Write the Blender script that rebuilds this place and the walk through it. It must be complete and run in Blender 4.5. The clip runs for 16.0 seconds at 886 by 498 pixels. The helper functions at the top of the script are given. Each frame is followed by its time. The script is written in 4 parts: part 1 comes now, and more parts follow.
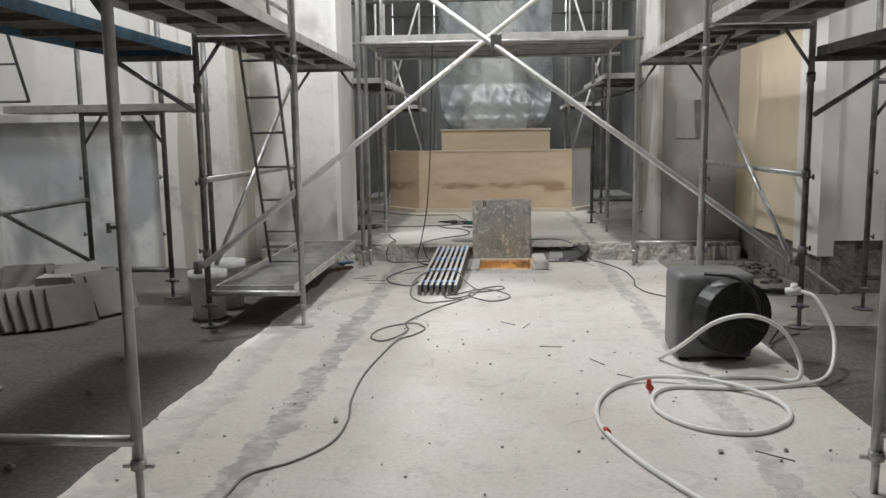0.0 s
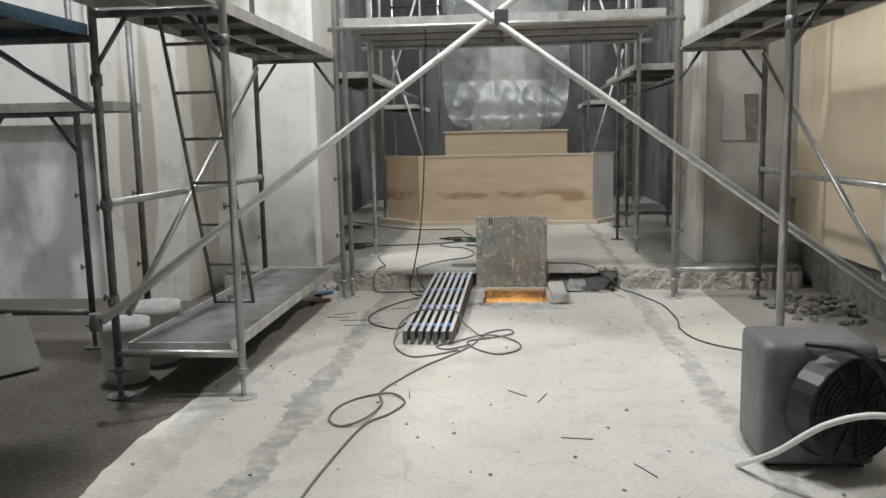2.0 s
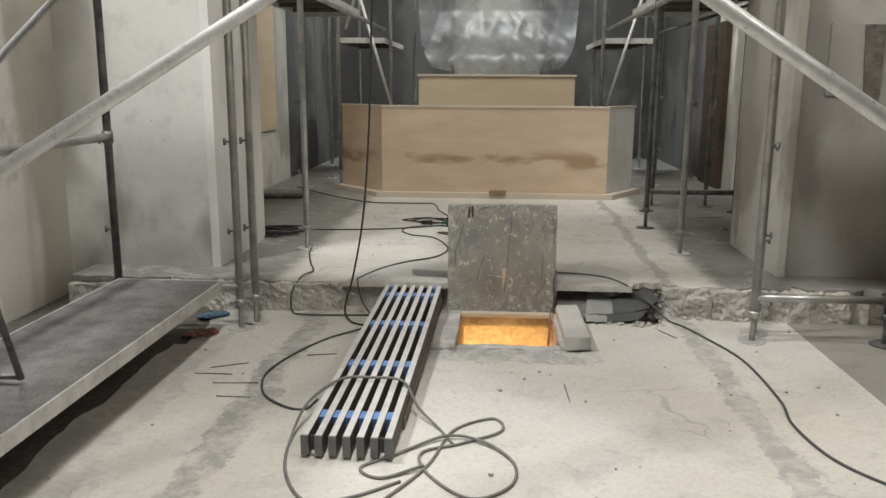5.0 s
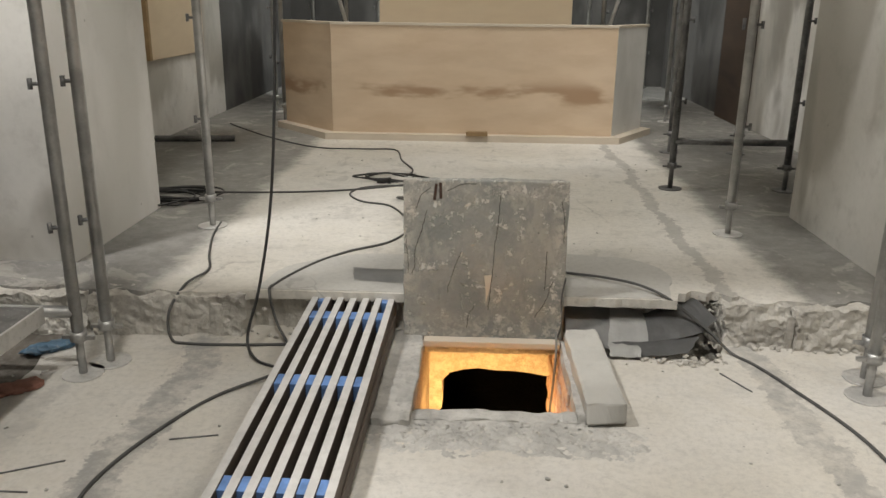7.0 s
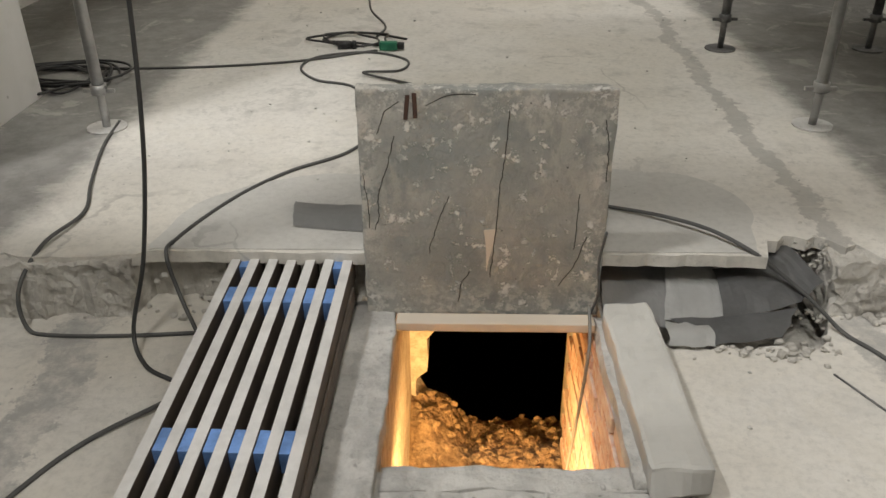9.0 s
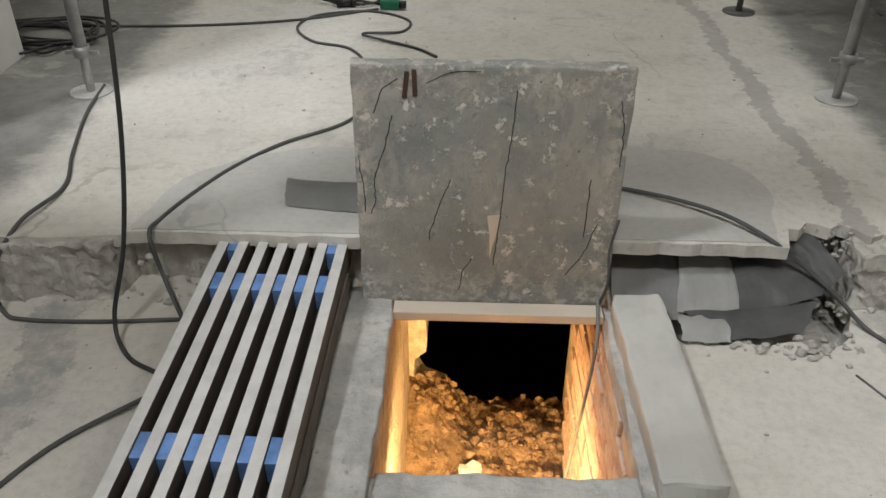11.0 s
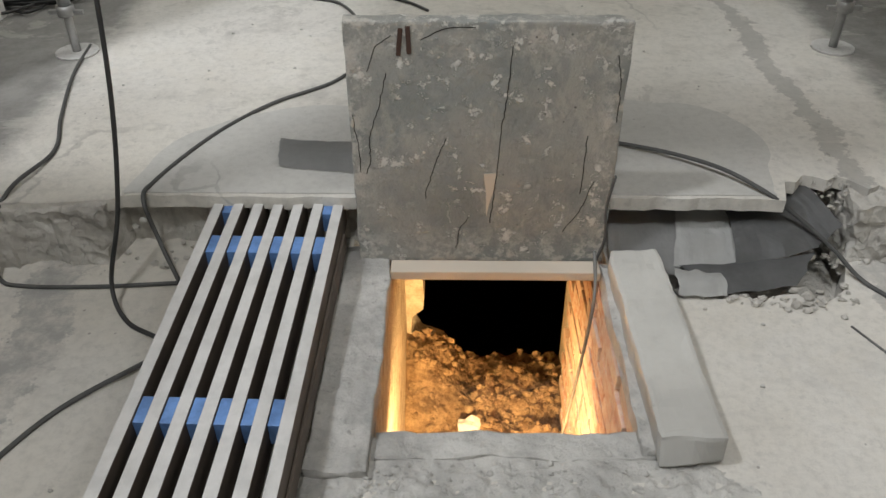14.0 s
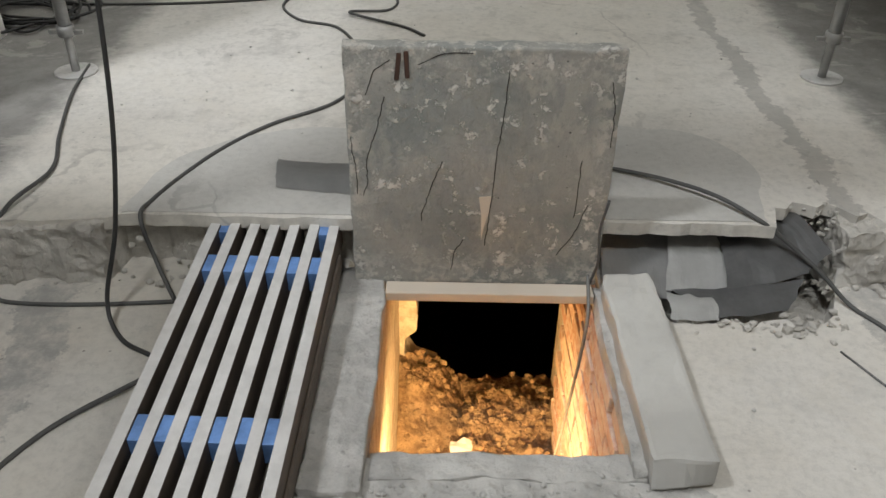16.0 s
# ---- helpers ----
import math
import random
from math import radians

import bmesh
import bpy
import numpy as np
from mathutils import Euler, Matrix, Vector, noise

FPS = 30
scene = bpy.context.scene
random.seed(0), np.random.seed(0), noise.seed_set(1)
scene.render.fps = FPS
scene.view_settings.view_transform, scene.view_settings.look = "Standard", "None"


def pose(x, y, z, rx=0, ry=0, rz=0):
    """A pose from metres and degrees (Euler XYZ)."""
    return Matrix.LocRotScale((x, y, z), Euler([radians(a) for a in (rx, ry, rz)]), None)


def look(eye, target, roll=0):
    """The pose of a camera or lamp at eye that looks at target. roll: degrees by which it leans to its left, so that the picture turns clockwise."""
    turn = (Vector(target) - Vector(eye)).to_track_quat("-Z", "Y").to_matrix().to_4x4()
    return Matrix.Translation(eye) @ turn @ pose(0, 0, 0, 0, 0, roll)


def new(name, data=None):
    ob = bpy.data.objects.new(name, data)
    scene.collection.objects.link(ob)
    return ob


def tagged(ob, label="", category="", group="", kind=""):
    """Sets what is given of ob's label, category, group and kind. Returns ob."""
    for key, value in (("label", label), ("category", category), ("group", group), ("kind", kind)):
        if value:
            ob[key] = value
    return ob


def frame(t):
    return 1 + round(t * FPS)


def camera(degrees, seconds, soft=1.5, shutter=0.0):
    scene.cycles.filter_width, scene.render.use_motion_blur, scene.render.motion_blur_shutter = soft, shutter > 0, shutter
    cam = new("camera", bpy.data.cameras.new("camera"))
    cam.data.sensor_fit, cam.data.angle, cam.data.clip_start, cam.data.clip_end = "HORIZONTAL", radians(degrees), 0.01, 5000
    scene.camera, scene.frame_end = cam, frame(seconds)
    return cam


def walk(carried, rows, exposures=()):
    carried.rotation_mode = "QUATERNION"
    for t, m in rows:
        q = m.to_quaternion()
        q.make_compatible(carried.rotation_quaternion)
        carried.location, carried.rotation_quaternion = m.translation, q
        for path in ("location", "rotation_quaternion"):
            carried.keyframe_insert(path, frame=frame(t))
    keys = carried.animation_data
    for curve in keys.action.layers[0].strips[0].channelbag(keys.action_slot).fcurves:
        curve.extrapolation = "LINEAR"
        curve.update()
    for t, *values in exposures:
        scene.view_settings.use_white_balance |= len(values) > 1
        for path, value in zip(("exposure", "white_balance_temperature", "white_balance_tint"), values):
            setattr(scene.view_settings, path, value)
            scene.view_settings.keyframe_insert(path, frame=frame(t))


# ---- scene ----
cam = camera(57.9, 16.0)
METRES, EYE, TILT, LEAN, TURN = 7.9, 1.5, 0.0, 0.0, 3.9
ROWS = [
    (0.0, 0.0, 0.0, 0.0, -0.11, -7.99, 0.8),
    (0.5, 0.0085, 0.052, 0.0025, 0.62, -7.59, 1.0),
    (1.0, 0.0135, 0.1034, 0.0014, 0.49, -7.23, 0.89),
    (1.5, 0.0131, 0.1557, 0.0046, 0.31, -7.54, 0.99),
    (2.0, 0.0219, 0.2115, 0.0031, 0.88, -7.88, 1.19),
    (2.5, 0.0277, 0.2664, -0.0003, 0.89, -8.15, 0.84),
    (3.0, 0.0241, 0.3258, 0.0038, 0.89, -8.54, 0.58),
    (3.5, 0.0307, 0.389, 0.0015, 1.21, -9.04, 0.81),
    (4.0, 0.0312, 0.4486, 0.0004, 0.57, -9.21, 0.0),
    (6.5, 0.0577, 0.7414, -0.0016, -0.63, -16.29, -0.39),
    (7.0, 0.0546, 0.7969, -0.0041, -1.52, -17.3, -0.67),
    (7.5, 0.0526, 0.8458, -0.0049, -2.55, -20.6, 0.3),
    (8.0, 0.0605, 0.8941, -0.0077, -2.47, -24.6, 0.4),
    (10.5, 0.0635, 0.9789, -0.0104, -2.8, -32.4, -0.34),
    (11.0, 0.0652, 0.9781, -0.0087, -2.09, -33.1, -0.4),
    (11.5, 0.0656, 0.9782, -0.0081, -1.85, -34.05, -0.15),
    (12.0, 0.0649, 0.9774, -0.007, -1.76, -34.95, 0.03),
    (12.5, 0.0641, 0.9783, -0.0069, -1.96, -35.4, 0.04),
    (13.0, 0.0636, 0.9797, -0.0082, -2.1, -35.97, 0.23),
    (13.5, 0.0639, 0.9802, -0.0079, -2.43, -36.3, 0.39),
    (14.0, 0.0638, 0.9798, -0.0077, -3.09, -36.39, 0.13),
    (14.5, 0.0637, 0.9786, -0.0074, -3.33, -35.78, -0.02),
    (15.0, 0.063, 0.9779, -0.0072, -3.09, -35.25, -0.13),
    (15.5, 0.0623, 0.9774, -0.0067, -3.21, -34.81, -0.46),
    (16.0, 0.0623, 0.9776, -0.0066, -3.22, -34.74, -0.78),
]
walk(cam, [(t, pose(0, 0, EYE, TILT, LEAN, TURN) @ pose(METRES * x, METRES * y, METRES * z, 90 + pitch, roll, yaw)) for t, x, y, z, yaw, pitch, roll in ROWS],
     exposures=[(0.0, 0.10, 6500, 10), (4.0, 0.08, 6600, 10), (6.5, 0.22, 7050, 11), (8.0, 0.20, 7050, 11), (10.5, 0.05, 6600, 10), (16.0, 0.05, 6450, 10)])

# ---- light ----
world = bpy.data.worlds.new("world")
scene.world = world
world.use_nodes = True
world.node_tree.nodes["Background"].inputs[0].default_value = (0.75, 0.85, 1.0, 1)
world.node_tree.nodes["Background"].inputs[1].default_value = 0.02


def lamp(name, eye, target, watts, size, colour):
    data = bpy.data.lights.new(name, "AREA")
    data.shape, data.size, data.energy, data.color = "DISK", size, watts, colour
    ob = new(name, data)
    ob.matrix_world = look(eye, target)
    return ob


# Overhead sources are unseen; these area lamps are assumed from shadows and bright walls.
lamp("unseen_light_nave", (-0.5, 5.6, 7.6), (0.0, 6.4, 0), 262, 1.0, (0.965, 0.985, 0.985))
lamp("unseen_light_choir", (0.2, 11.9, 8.1), (0.0, 12.4, 0), 238, 2.2, (0.97, 0.985, 0.97))
lamp("unseen_light_aisle_left", (-3.35, 8.0, 6.6), (-1.8, 8.7, 0.4), 240, 0.6, (0.95, 0.97, 1.0))
# Fill lamp added to brighten the right aisle; no source is known there.
lamp("fill_light_aisle_right", (4.6, 4.2, 6.4), (3.4, 8.0, 1.0), 96, 0.8, (0.98, 0.98, 0.95))
lamp("unseen_light_altar", (0.0, 17.6, 5.2), (0.0, 16.0, 2.8), 190, 0.8, (0.88, 0.96, 1.0))
pit = bpy.data.lights.new("pit_lamp", "SPOT")
pit.energy, pit.color, pit.shadow_soft_size, pit.spot_size, pit.spot_blend = 112, (1.0, 0.62, 0.25), 0.04, radians(142), 0.8
new("pit_lamp", pit).matrix_world = look((-0.04, 9.05, -0.36), (0.0, 9.62, -0.95))


# ---- materials ----
class Mat:
    """A small builder of node materials on object or world coordinates."""

    def __init__(self, name, rough=0.8, metal=0.0):
        self.m = bpy.data.materials.new(name)
        self.m.use_nodes = True
        self.t = self.m.node_tree
        self.b = self.t.nodes["Principled BSDF"]
        self.b.inputs["Roughness"].default_value = rough
        self.b.inputs["Metallic"].default_value = metal
        self.pos = self.n("ShaderNodeNewGeometry").outputs["Position"]
        self.obj = self.n("ShaderNodeTexCoord").outputs["Object"]

    def n(self, kind):
        return self.t.nodes.new(kind)

    def put(self, socket, value):
        if isinstance(value, (int, float, tuple)):
            socket.default_value = value
        else:
            self.t.links.new(value, socket)

    def noise(self, scale, detail=6, rough=0.6, at=None, stretch=None, warp=0.0):
        v = at or self.pos
        if stretch:
            mp = self.n("ShaderNodeMapping")
            mp.inputs["Scale"].default_value = stretch
            self.put(mp.inputs["Vector"], v)
            v = mp.outputs[0]
        k = self.n("ShaderNodeTexNoise")
        self.put(k.inputs["Vector"], v)
        k.inputs["Scale"].default_value, k.inputs["Detail"].default_value, k.inputs["Roughness"].default_value = scale, detail, rough
        k.inputs["Distortion"].default_value = warp
        return k.outputs["Fac"]

    def voronoi(self, scale, feature="F1", at=None):
        k = self.n("ShaderNodeTexVoronoi")
        k.feature = feature
        self.put(k.inputs["Vector"], at or self.pos)
        k.inputs["Scale"].default_value = scale
        return k.outputs["Distance"]

    def warped(self, amount):
        """Position pushed about by noise, for ragged lines."""
        nz = self.n("ShaderNodeTexNoise")
        nz.inputs["Scale"].default_value, nz.inputs["Detail"].default_value = 3.0, 6
        self.put(nz.inputs["Vector"], self.pos)
        mul = self.n("ShaderNodeVectorMath")
        mul.operation = "SCALE"
        self.put(mul.inputs[0], nz.outputs["Color"])
        mul.inputs["Scale"].default_value = amount
        add = self.n("ShaderNodeVectorMath")
        self.put(add.inputs[0], self.pos)
        self.put(add.inputs[1], mul.outputs[0])
        return add.outputs[0]

    def ramp(self, fac, lo, hi, a=0.0, b=1.0):
        k = self.n("ShaderNodeMapRange")
        k.clamp = True
        k.interpolation_type = "SMOOTHSTEP"
        self.put(k.inputs[0], fac)
        for i, v in enumerate((lo, hi, a, b)):
            k.inputs[i + 1].default_value = v
        return k.outputs[0]

    def math(self, op, a, b=0.0):
        k = self.n("ShaderNodeMath")
        k.operation = op
        self.put(k.inputs[0], a)
        self.put(k.inputs[1], b)
        return k.outputs[0]

    def axis(self, i, v=None):
        k = self.n("ShaderNodeSeparateXYZ")
        self.put(k.inputs[0], v or self.pos)
        return k.outputs[i]

    def mix(self, fac, a, b):
        k = self.n("ShaderNodeMix")
        k.data_type = "RGBA"
        self.put(k.inputs[0], fac)
        self.put(k.inputs[6], (*a, 1) if isinstance(a, tuple) else a)
        self.put(k.inputs[7], (*b, 1) if isinstance(b, tuple) else b)
        return k.outputs[2]

    def end(self, colour, height=None, strength=0.3, dist=0.01, rough=None):
        self.put(self.b.inputs["Base Color"], (*colour, 1) if isinstance(colour, tuple) else colour)
        if rough is not None:
            self.put(self.b.inputs["Roughness"], rough)
        if height is not None:
            k = self.n("ShaderNodeBump")
            k.inputs["Strength"].default_value, k.inputs["Distance"].default_value = strength, dist
            self.put(k.inputs["Height"], height)
            self.t.links.new(k.outputs[0], self.b.inputs["Normal"])
        return self.m

    def random(self):
        return self.n("ShaderNodeObjectInfo").outputs["Random"]


def screed_material(name, light, warm, grey, strips, floor=0.15):
    """Dusty screed with long mortar strips and darker bands (x, half width, strength) and grit."""
    k = Mat(name, 0.85)
    big, mid, fine = k.noise(0.7, 5), k.noise(4.5, 8, 0.65), k.noise(38, 8, 0.7)
    c = k.mix(k.ramp(big, 0.35, 0.68), light, warm)
    c = k.mix(k.ramp(mid, 0.5, 0.75, 0, 0.35), c, grey)
    x = k.axis(0)
    edge = k.noise(1.8, 9, 0.78)
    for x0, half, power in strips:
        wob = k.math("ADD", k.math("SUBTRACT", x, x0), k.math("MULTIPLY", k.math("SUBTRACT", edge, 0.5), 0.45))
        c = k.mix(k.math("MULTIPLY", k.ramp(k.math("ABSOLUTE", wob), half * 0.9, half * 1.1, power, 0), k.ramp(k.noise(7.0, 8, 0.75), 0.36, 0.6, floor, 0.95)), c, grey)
    speck = k.ramp(k.voronoi(17), 0.05, 0.09, 1, 0)
    gate = k.ramp(k.noise(1.3, 3), 0.5, 0.62)
    c = k.mix(k.math("MULTIPLY", speck, k.math("MULTIPLY", gate, 0.6)), c, (0.16, 0.15, 0.135))
    c = k.mix(k.ramp(fine, 0.40, 0.72, 0, 0.30), c, (0.3, 0.29, 0.27))
    c = k.mix(k.ramp(k.noise(16, 9, 0.75), 0.57, 0.63, 0, 0.22), c, grey)
    patchy = k.noise(2.3, 7, 0.7, warp=1.5)
    c = k.mix(k.ramp(patchy, 0.56, 0.60, 0, 0.28), c, warm)
    c = k.mix(k.ramp(patchy, 0.40, 0.36, 0, 0.22), c, grey)
    hair = k.voronoi(0.8, "DISTANCE_TO_EDGE", k.warped(0.25))
    c = k.mix(k.math("MULTIPLY", k.ramp(hair, 0.002, 0.006, 0.35, 0), k.ramp(big, 0.55, 0.62)), c, (0.2, 0.19, 0.175))
    h = k.math("ADD", k.math("MULTIPLY", mid, 0.6), k.math("MULTIPLY", fine, 0.4))
    return k.end(c, k.math("ADD", h, k.math("MULTIPLY", speck, 0.3)), 0.45, 0.014)


SCREED = screed_material("pale_dusty_screed", (0.66, 0.64, 0.60), (0.60, 0.565, 0.50), (0.30, 0.295, 0.285), [(-1.15, 0.085, 0.9), (1.24, 0.07, 0.75), (-1.70, 0.14, 0.45)])
# Two wide outer bands: dark cement plus scaffold shade put into the colour.
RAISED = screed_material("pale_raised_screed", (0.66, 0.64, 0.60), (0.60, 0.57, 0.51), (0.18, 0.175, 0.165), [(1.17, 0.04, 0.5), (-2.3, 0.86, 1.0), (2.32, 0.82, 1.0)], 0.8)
MORTAR = screed_material("grey_mortar_patch", (0.53, 0.52, 0.49), (0.49, 0.48, 0.45), (0.42, 0.41, 0.385), [])
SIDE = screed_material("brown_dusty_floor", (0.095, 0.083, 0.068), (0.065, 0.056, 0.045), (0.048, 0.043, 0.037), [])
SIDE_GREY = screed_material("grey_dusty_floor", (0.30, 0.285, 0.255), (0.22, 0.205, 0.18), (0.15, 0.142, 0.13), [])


def rubble_material(name, a, b, dark, scale=1.0, strength=0.9):
    k = Mat(name, 0.95)
    mid, fine = k.noise(9 * scale, 8, 0.7), k.noise(45 * scale, 8, 0.7)
    v = k.voronoi(22 * scale)
    c = k.mix(k.ramp(mid, 0.35, 0.65), a, b)
    c = k.mix(k.ramp(fine, 0.55, 0.72, 0, 0.7), c, dark)
    c = k.mix(k.ramp(k.noise(2.6 * scale, 6, 0.7), 0.52, 0.68, 0, 0.55), c, dark)
    h = k.math("ADD", mid, k.math("MULTIPLY", v, 0.6))
    return k.end(c, k.math("ADD", h, k.math("MULTIPLY", fine, 0.4)), strength, 0.03)


BROKEN = rubble_material("broken_concrete", (0.64, 0.615, 0.565), (0.51, 0.485, 0.44), (0.27, 0.25, 0.225))
EARTH = rubble_material("rubble_earth", (0.44, 0.30, 0.17), (0.20, 0.12, 0.06), (0.08, 0.05, 0.03), 1.8, 1.0)
# Near-black colour stands in for the unlit dark of the vault.
NEAR_BLACK = rubble_material("near_black_earth", (0.03, 0.025, 0.02), (0.02, 0.016, 0.012), (0.01, 0.008, 0.006))
STONE = rubble_material("rubble_stone", (0.6, 0.54, 0.44), (0.42, 0.35, 0.26), (0.25, 0.2, 0.14), 2.2, 0.5)
CLOD = rubble_material("earth_clod", (0.40, 0.28, 0.16), (0.20, 0.125, 0.065), (0.09, 0.055, 0.03), 2.2, 0.6)
BASE = rubble_material("stripped_wall_base", (0.27, 0.255, 0.235), (0.18, 0.165, 0.15), (0.09, 0.085, 0.08), 0.7)
CURB = rubble_material("mortar_curb", (0.60, 0.585, 0.55), (0.44, 0.43, 0.405), (0.27, 0.262, 0.245), 0.9, 0.7)


def plaster(name, white, grey, dark, amount):
    """Skim plaster with trowel marks and cloudy filler patches that also carry soft shading."""
    k = Mat(name, 0.78)
    cloud = k.noise(0.95, 3, 0.5, stretch=(1, 1, 0.6), warp=0.3)
    streak = k.noise(1.5, 4, 0.5, stretch=(1.3, 1.3, 0.6), warp=0.25)
    fine = k.noise(26, 8, 0.7)
    c = k.mix(k.ramp(cloud, 0.46, 0.57), white, grey)
    c = k.mix(k.ramp(streak, 0.52, 0.70, 0, amount), c, dark)
    c = k.mix(k.ramp(k.noise(5, 7, 0.65), 0.5, 0.72, 0, 0.3), c, dark)
    c = k.mix(k.ramp(fine, 0.4, 0.8, 0, 0.12), c, dark)
    pit = k.ramp(k.voronoi(6.5), 0.03, 0.06, 0.5, 0)
    c = k.mix(pit, c, (0.2, 0.19, 0.17))
    return k.end(c, k.math("ADD", k.math("MULTIPLY", streak, 0.6), k.math("MULTIPLY", fine, 0.3)), 0.3, 0.012)


# White-to-grey contrast is widened to hold soft wall shadows as well as filler.
PLASTER = plaster("patchy_plaster", (0.74, 0.73, 0.70), (0.47, 0.455, 0.415), (0.31, 0.295, 0.265), 0.8)
def banded_plaster():
    """Old pilaster with upright bands of white over cream."""
    k = Mat("banded_plaster", 0.8)
    band = k.noise(5.0, 2, 0.4, stretch=(1, 0.3, 0.05))
    cloud, fine = k.noise(2.2, 6, 0.65), k.noise(30, 8, 0.7)
    c = k.mix(k.ramp(band, 0.47, 0.53), (0.50, 0.47, 0.40), (0.76, 0.74, 0.69))
    c = k.mix(k.ramp(cloud, 0.5, 0.68, 0, 0.6), c, (0.38, 0.36, 0.32))
    c = k.mix(k.ramp(fine, 0.45, 0.8, 0, 0.2), c, (0.3, 0.285, 0.26))
    return k.end(c, k.math("ADD", cloud, k.math("MULTIPLY", fine, 0.4)), 0.35, 0.012)


BANDED = banded_plaster()
# Contrast widened here too, for soft shadows on the end wall.
PLASTER_BLUE = plaster("blue_grey_plaster", (0.78, 0.79, 0.79), (0.46, 0.47, 0.485), (0.27, 0.28, 0.29), 0.7)
PLASTER_GREY = plaster("grey_render", (0.46, 0.455, 0.44), (0.34, 0.335, 0.32), (0.25, 0.245, 0.23), 0.7)
# Darkened copy of the plaster; the dimness of the apse is in its colour.
PLASTER_SHADE = plaster("shaded_apse_plaster", (0.13, 0.127, 0.122), (0.075, 0.073, 0.07), (0.04, 0.039, 0.037), 0.7)
WHITE = plaster("white_skim", (0.80, 0.79, 0.77), (0.70, 0.69, 0.66), (0.6, 0.59, 0.56), 0.5)
CREAM = plaster("cream_paint", (0.70, 0.60, 0.45), (0.66, 0.56, 0.41), (0.58, 0.48, 0.34), 0.3)


def ply_material(name, a, b, stain):
    k = Mat(name, 0.6)
    grain = k.noise(3, 6, 0.6, stretch=(0.8, 0.8, 2.5))
    blot = k.noise(1.5, 4, 0.5, stretch=(1, 1, 3.2))
    c = k.mix(k.ramp(grain, 0.3, 0.7), a, b)
    z = k.axis(2)
    band = k.math("MULTIPLY", k.ramp(z, 0.5, 0.58), k.ramp(z, 0.66, 0.78, 1, 0))
    c = k.mix(k.math("MULTIPLY", k.ramp(blot, 0.46, 0.6, 0, 0.75), k.math("ADD", k.math("MULTIPLY", band, 0.85), 0.12)), c, stain)
    return k.end(c, grain, 0.08, 0.004)


PLY = ply_material("raw_plywood", (0.66, 0.525, 0.385), (0.60, 0.465, 0.33), (0.30, 0.17, 0.09))
PLY_PALE = ply_material("pale_filled_plywood", (0.62, 0.55, 0.46), (0.56, 0.49, 0.40), (0.42, 0.32, 0.23))
BOARD = ply_material("cream_board", (0.64, 0.53, 0.38), (0.60, 0.49, 0.35), (0.5, 0.38, 0.25))
TIMBER = ply_material("brown_timber", (0.33, 0.22, 0.11), (0.26, 0.17, 0.085), (0.15, 0.09, 0.05))

DARK_TIMBER = ply_material("dark_brown_timber", (0.07, 0.045, 0.03), (0.05, 0.032, 0.022), (0.03, 0.02, 0.015))


def steel(name, a, b, rough, metal=0.85):
    k = Mat(name, rough, metal)
    n1, n2 = k.noise(7, 6, 0.65), k.noise(60, 4, 0.6)
    c = k.mix(k.ramp(n1, 0.4, 0.65), a, b)
    c = k.mix(k.ramp(n2, 0.56, 0.7, 0, 0.5), c, (0.36, 0.35, 0.33))
    return k.end(c, n2, 0.12, 0.003, k.ramp(n1, 0.3, 0.7, rough - 0.1, rough + 0.15))


GALV = steel("galvanised_tube", (0.50, 0.50, 0.49), (0.38, 0.38, 0.375), 0.42)
DULL = steel("dull_painted_tube", (0.22, 0.22, 0.22), (0.13, 0.13, 0.13), 0.5, 0.6)
ALU = steel("bright_aluminium_tube", (0.78, 0.78, 0.77), (0.66, 0.66, 0.65), 0.45, 0.5)
RAIL = steel("white_galvanised_edge", (0.66, 0.65, 0.63), (0.52, 0.515, 0.5), 0.5, 0.4)
BLUE_STEEL = steel("blue_painted_steel", (0.08, 0.17, 0.26), (0.06, 0.11, 0.16), 0.45, 0.2)
DARK_PLY = steel("dark_deck_board", (0.115, 0.105, 0.092), (0.07, 0.065, 0.057), 0.75, 0.0)
GREY_PLY = steel("grey_deck_board", (0.16, 0.157, 0.153), (0.115, 0.113, 0.11), 0.6, 0.0)


def plain(name, colour, rough, metal=0.0, amount=0.25):
    k = Mat(name, rough, metal)
    n1 = k.noise(14, 6, 0.65)
    d = tuple(v * (1 - amount) for v in colour)
    return k.end(k.mix(k.ramp(n1, 0.35, 0.68), colour, d), k.noise(80, 3), 0.08, 0.003)


BLACK = plain("black_rubber", (0.035, 0.035, 0.035), 0.5)
CABLE = plain("dusty_cable", (0.085, 0.085, 0.082), 0.6)
GREY_CABLE = plain("dusty_grey_cable", (0.22, 0.215, 0.20), 0.7)
FAN_BLACK = plain("black_plastic", (0.02, 0.02, 0.021), 0.38)
FAN_GREY = plain("grey_plastic", (0.165, 0.167, 0.17), 0.45)
HOSE = plain("white_hose", (0.80, 0.80, 0.78), 0.35, 0, 0.08)
RED = plain("red_tape", (0.62, 0.06, 0.04), 0.5)
BUCKET = plain("white_bucket", (0.72, 0.72, 0.70), 0.45, 0, 0.2)
GREEN = plain("green_plug", (0.02, 0.20, 0.11), 0.45)
SHEET = plain("grey_membrane", (0.40, 0.40, 0.39), 0.6, 0, 0.12)
SHEET_DARK = plain("dark_membrane", (0.20, 0.20, 0.20), 0.5, 0, 0.2)
SHEET_PALE = plain("pale_membrane", (0.62, 0.62, 0.60), 0.6, 0, 0.12)
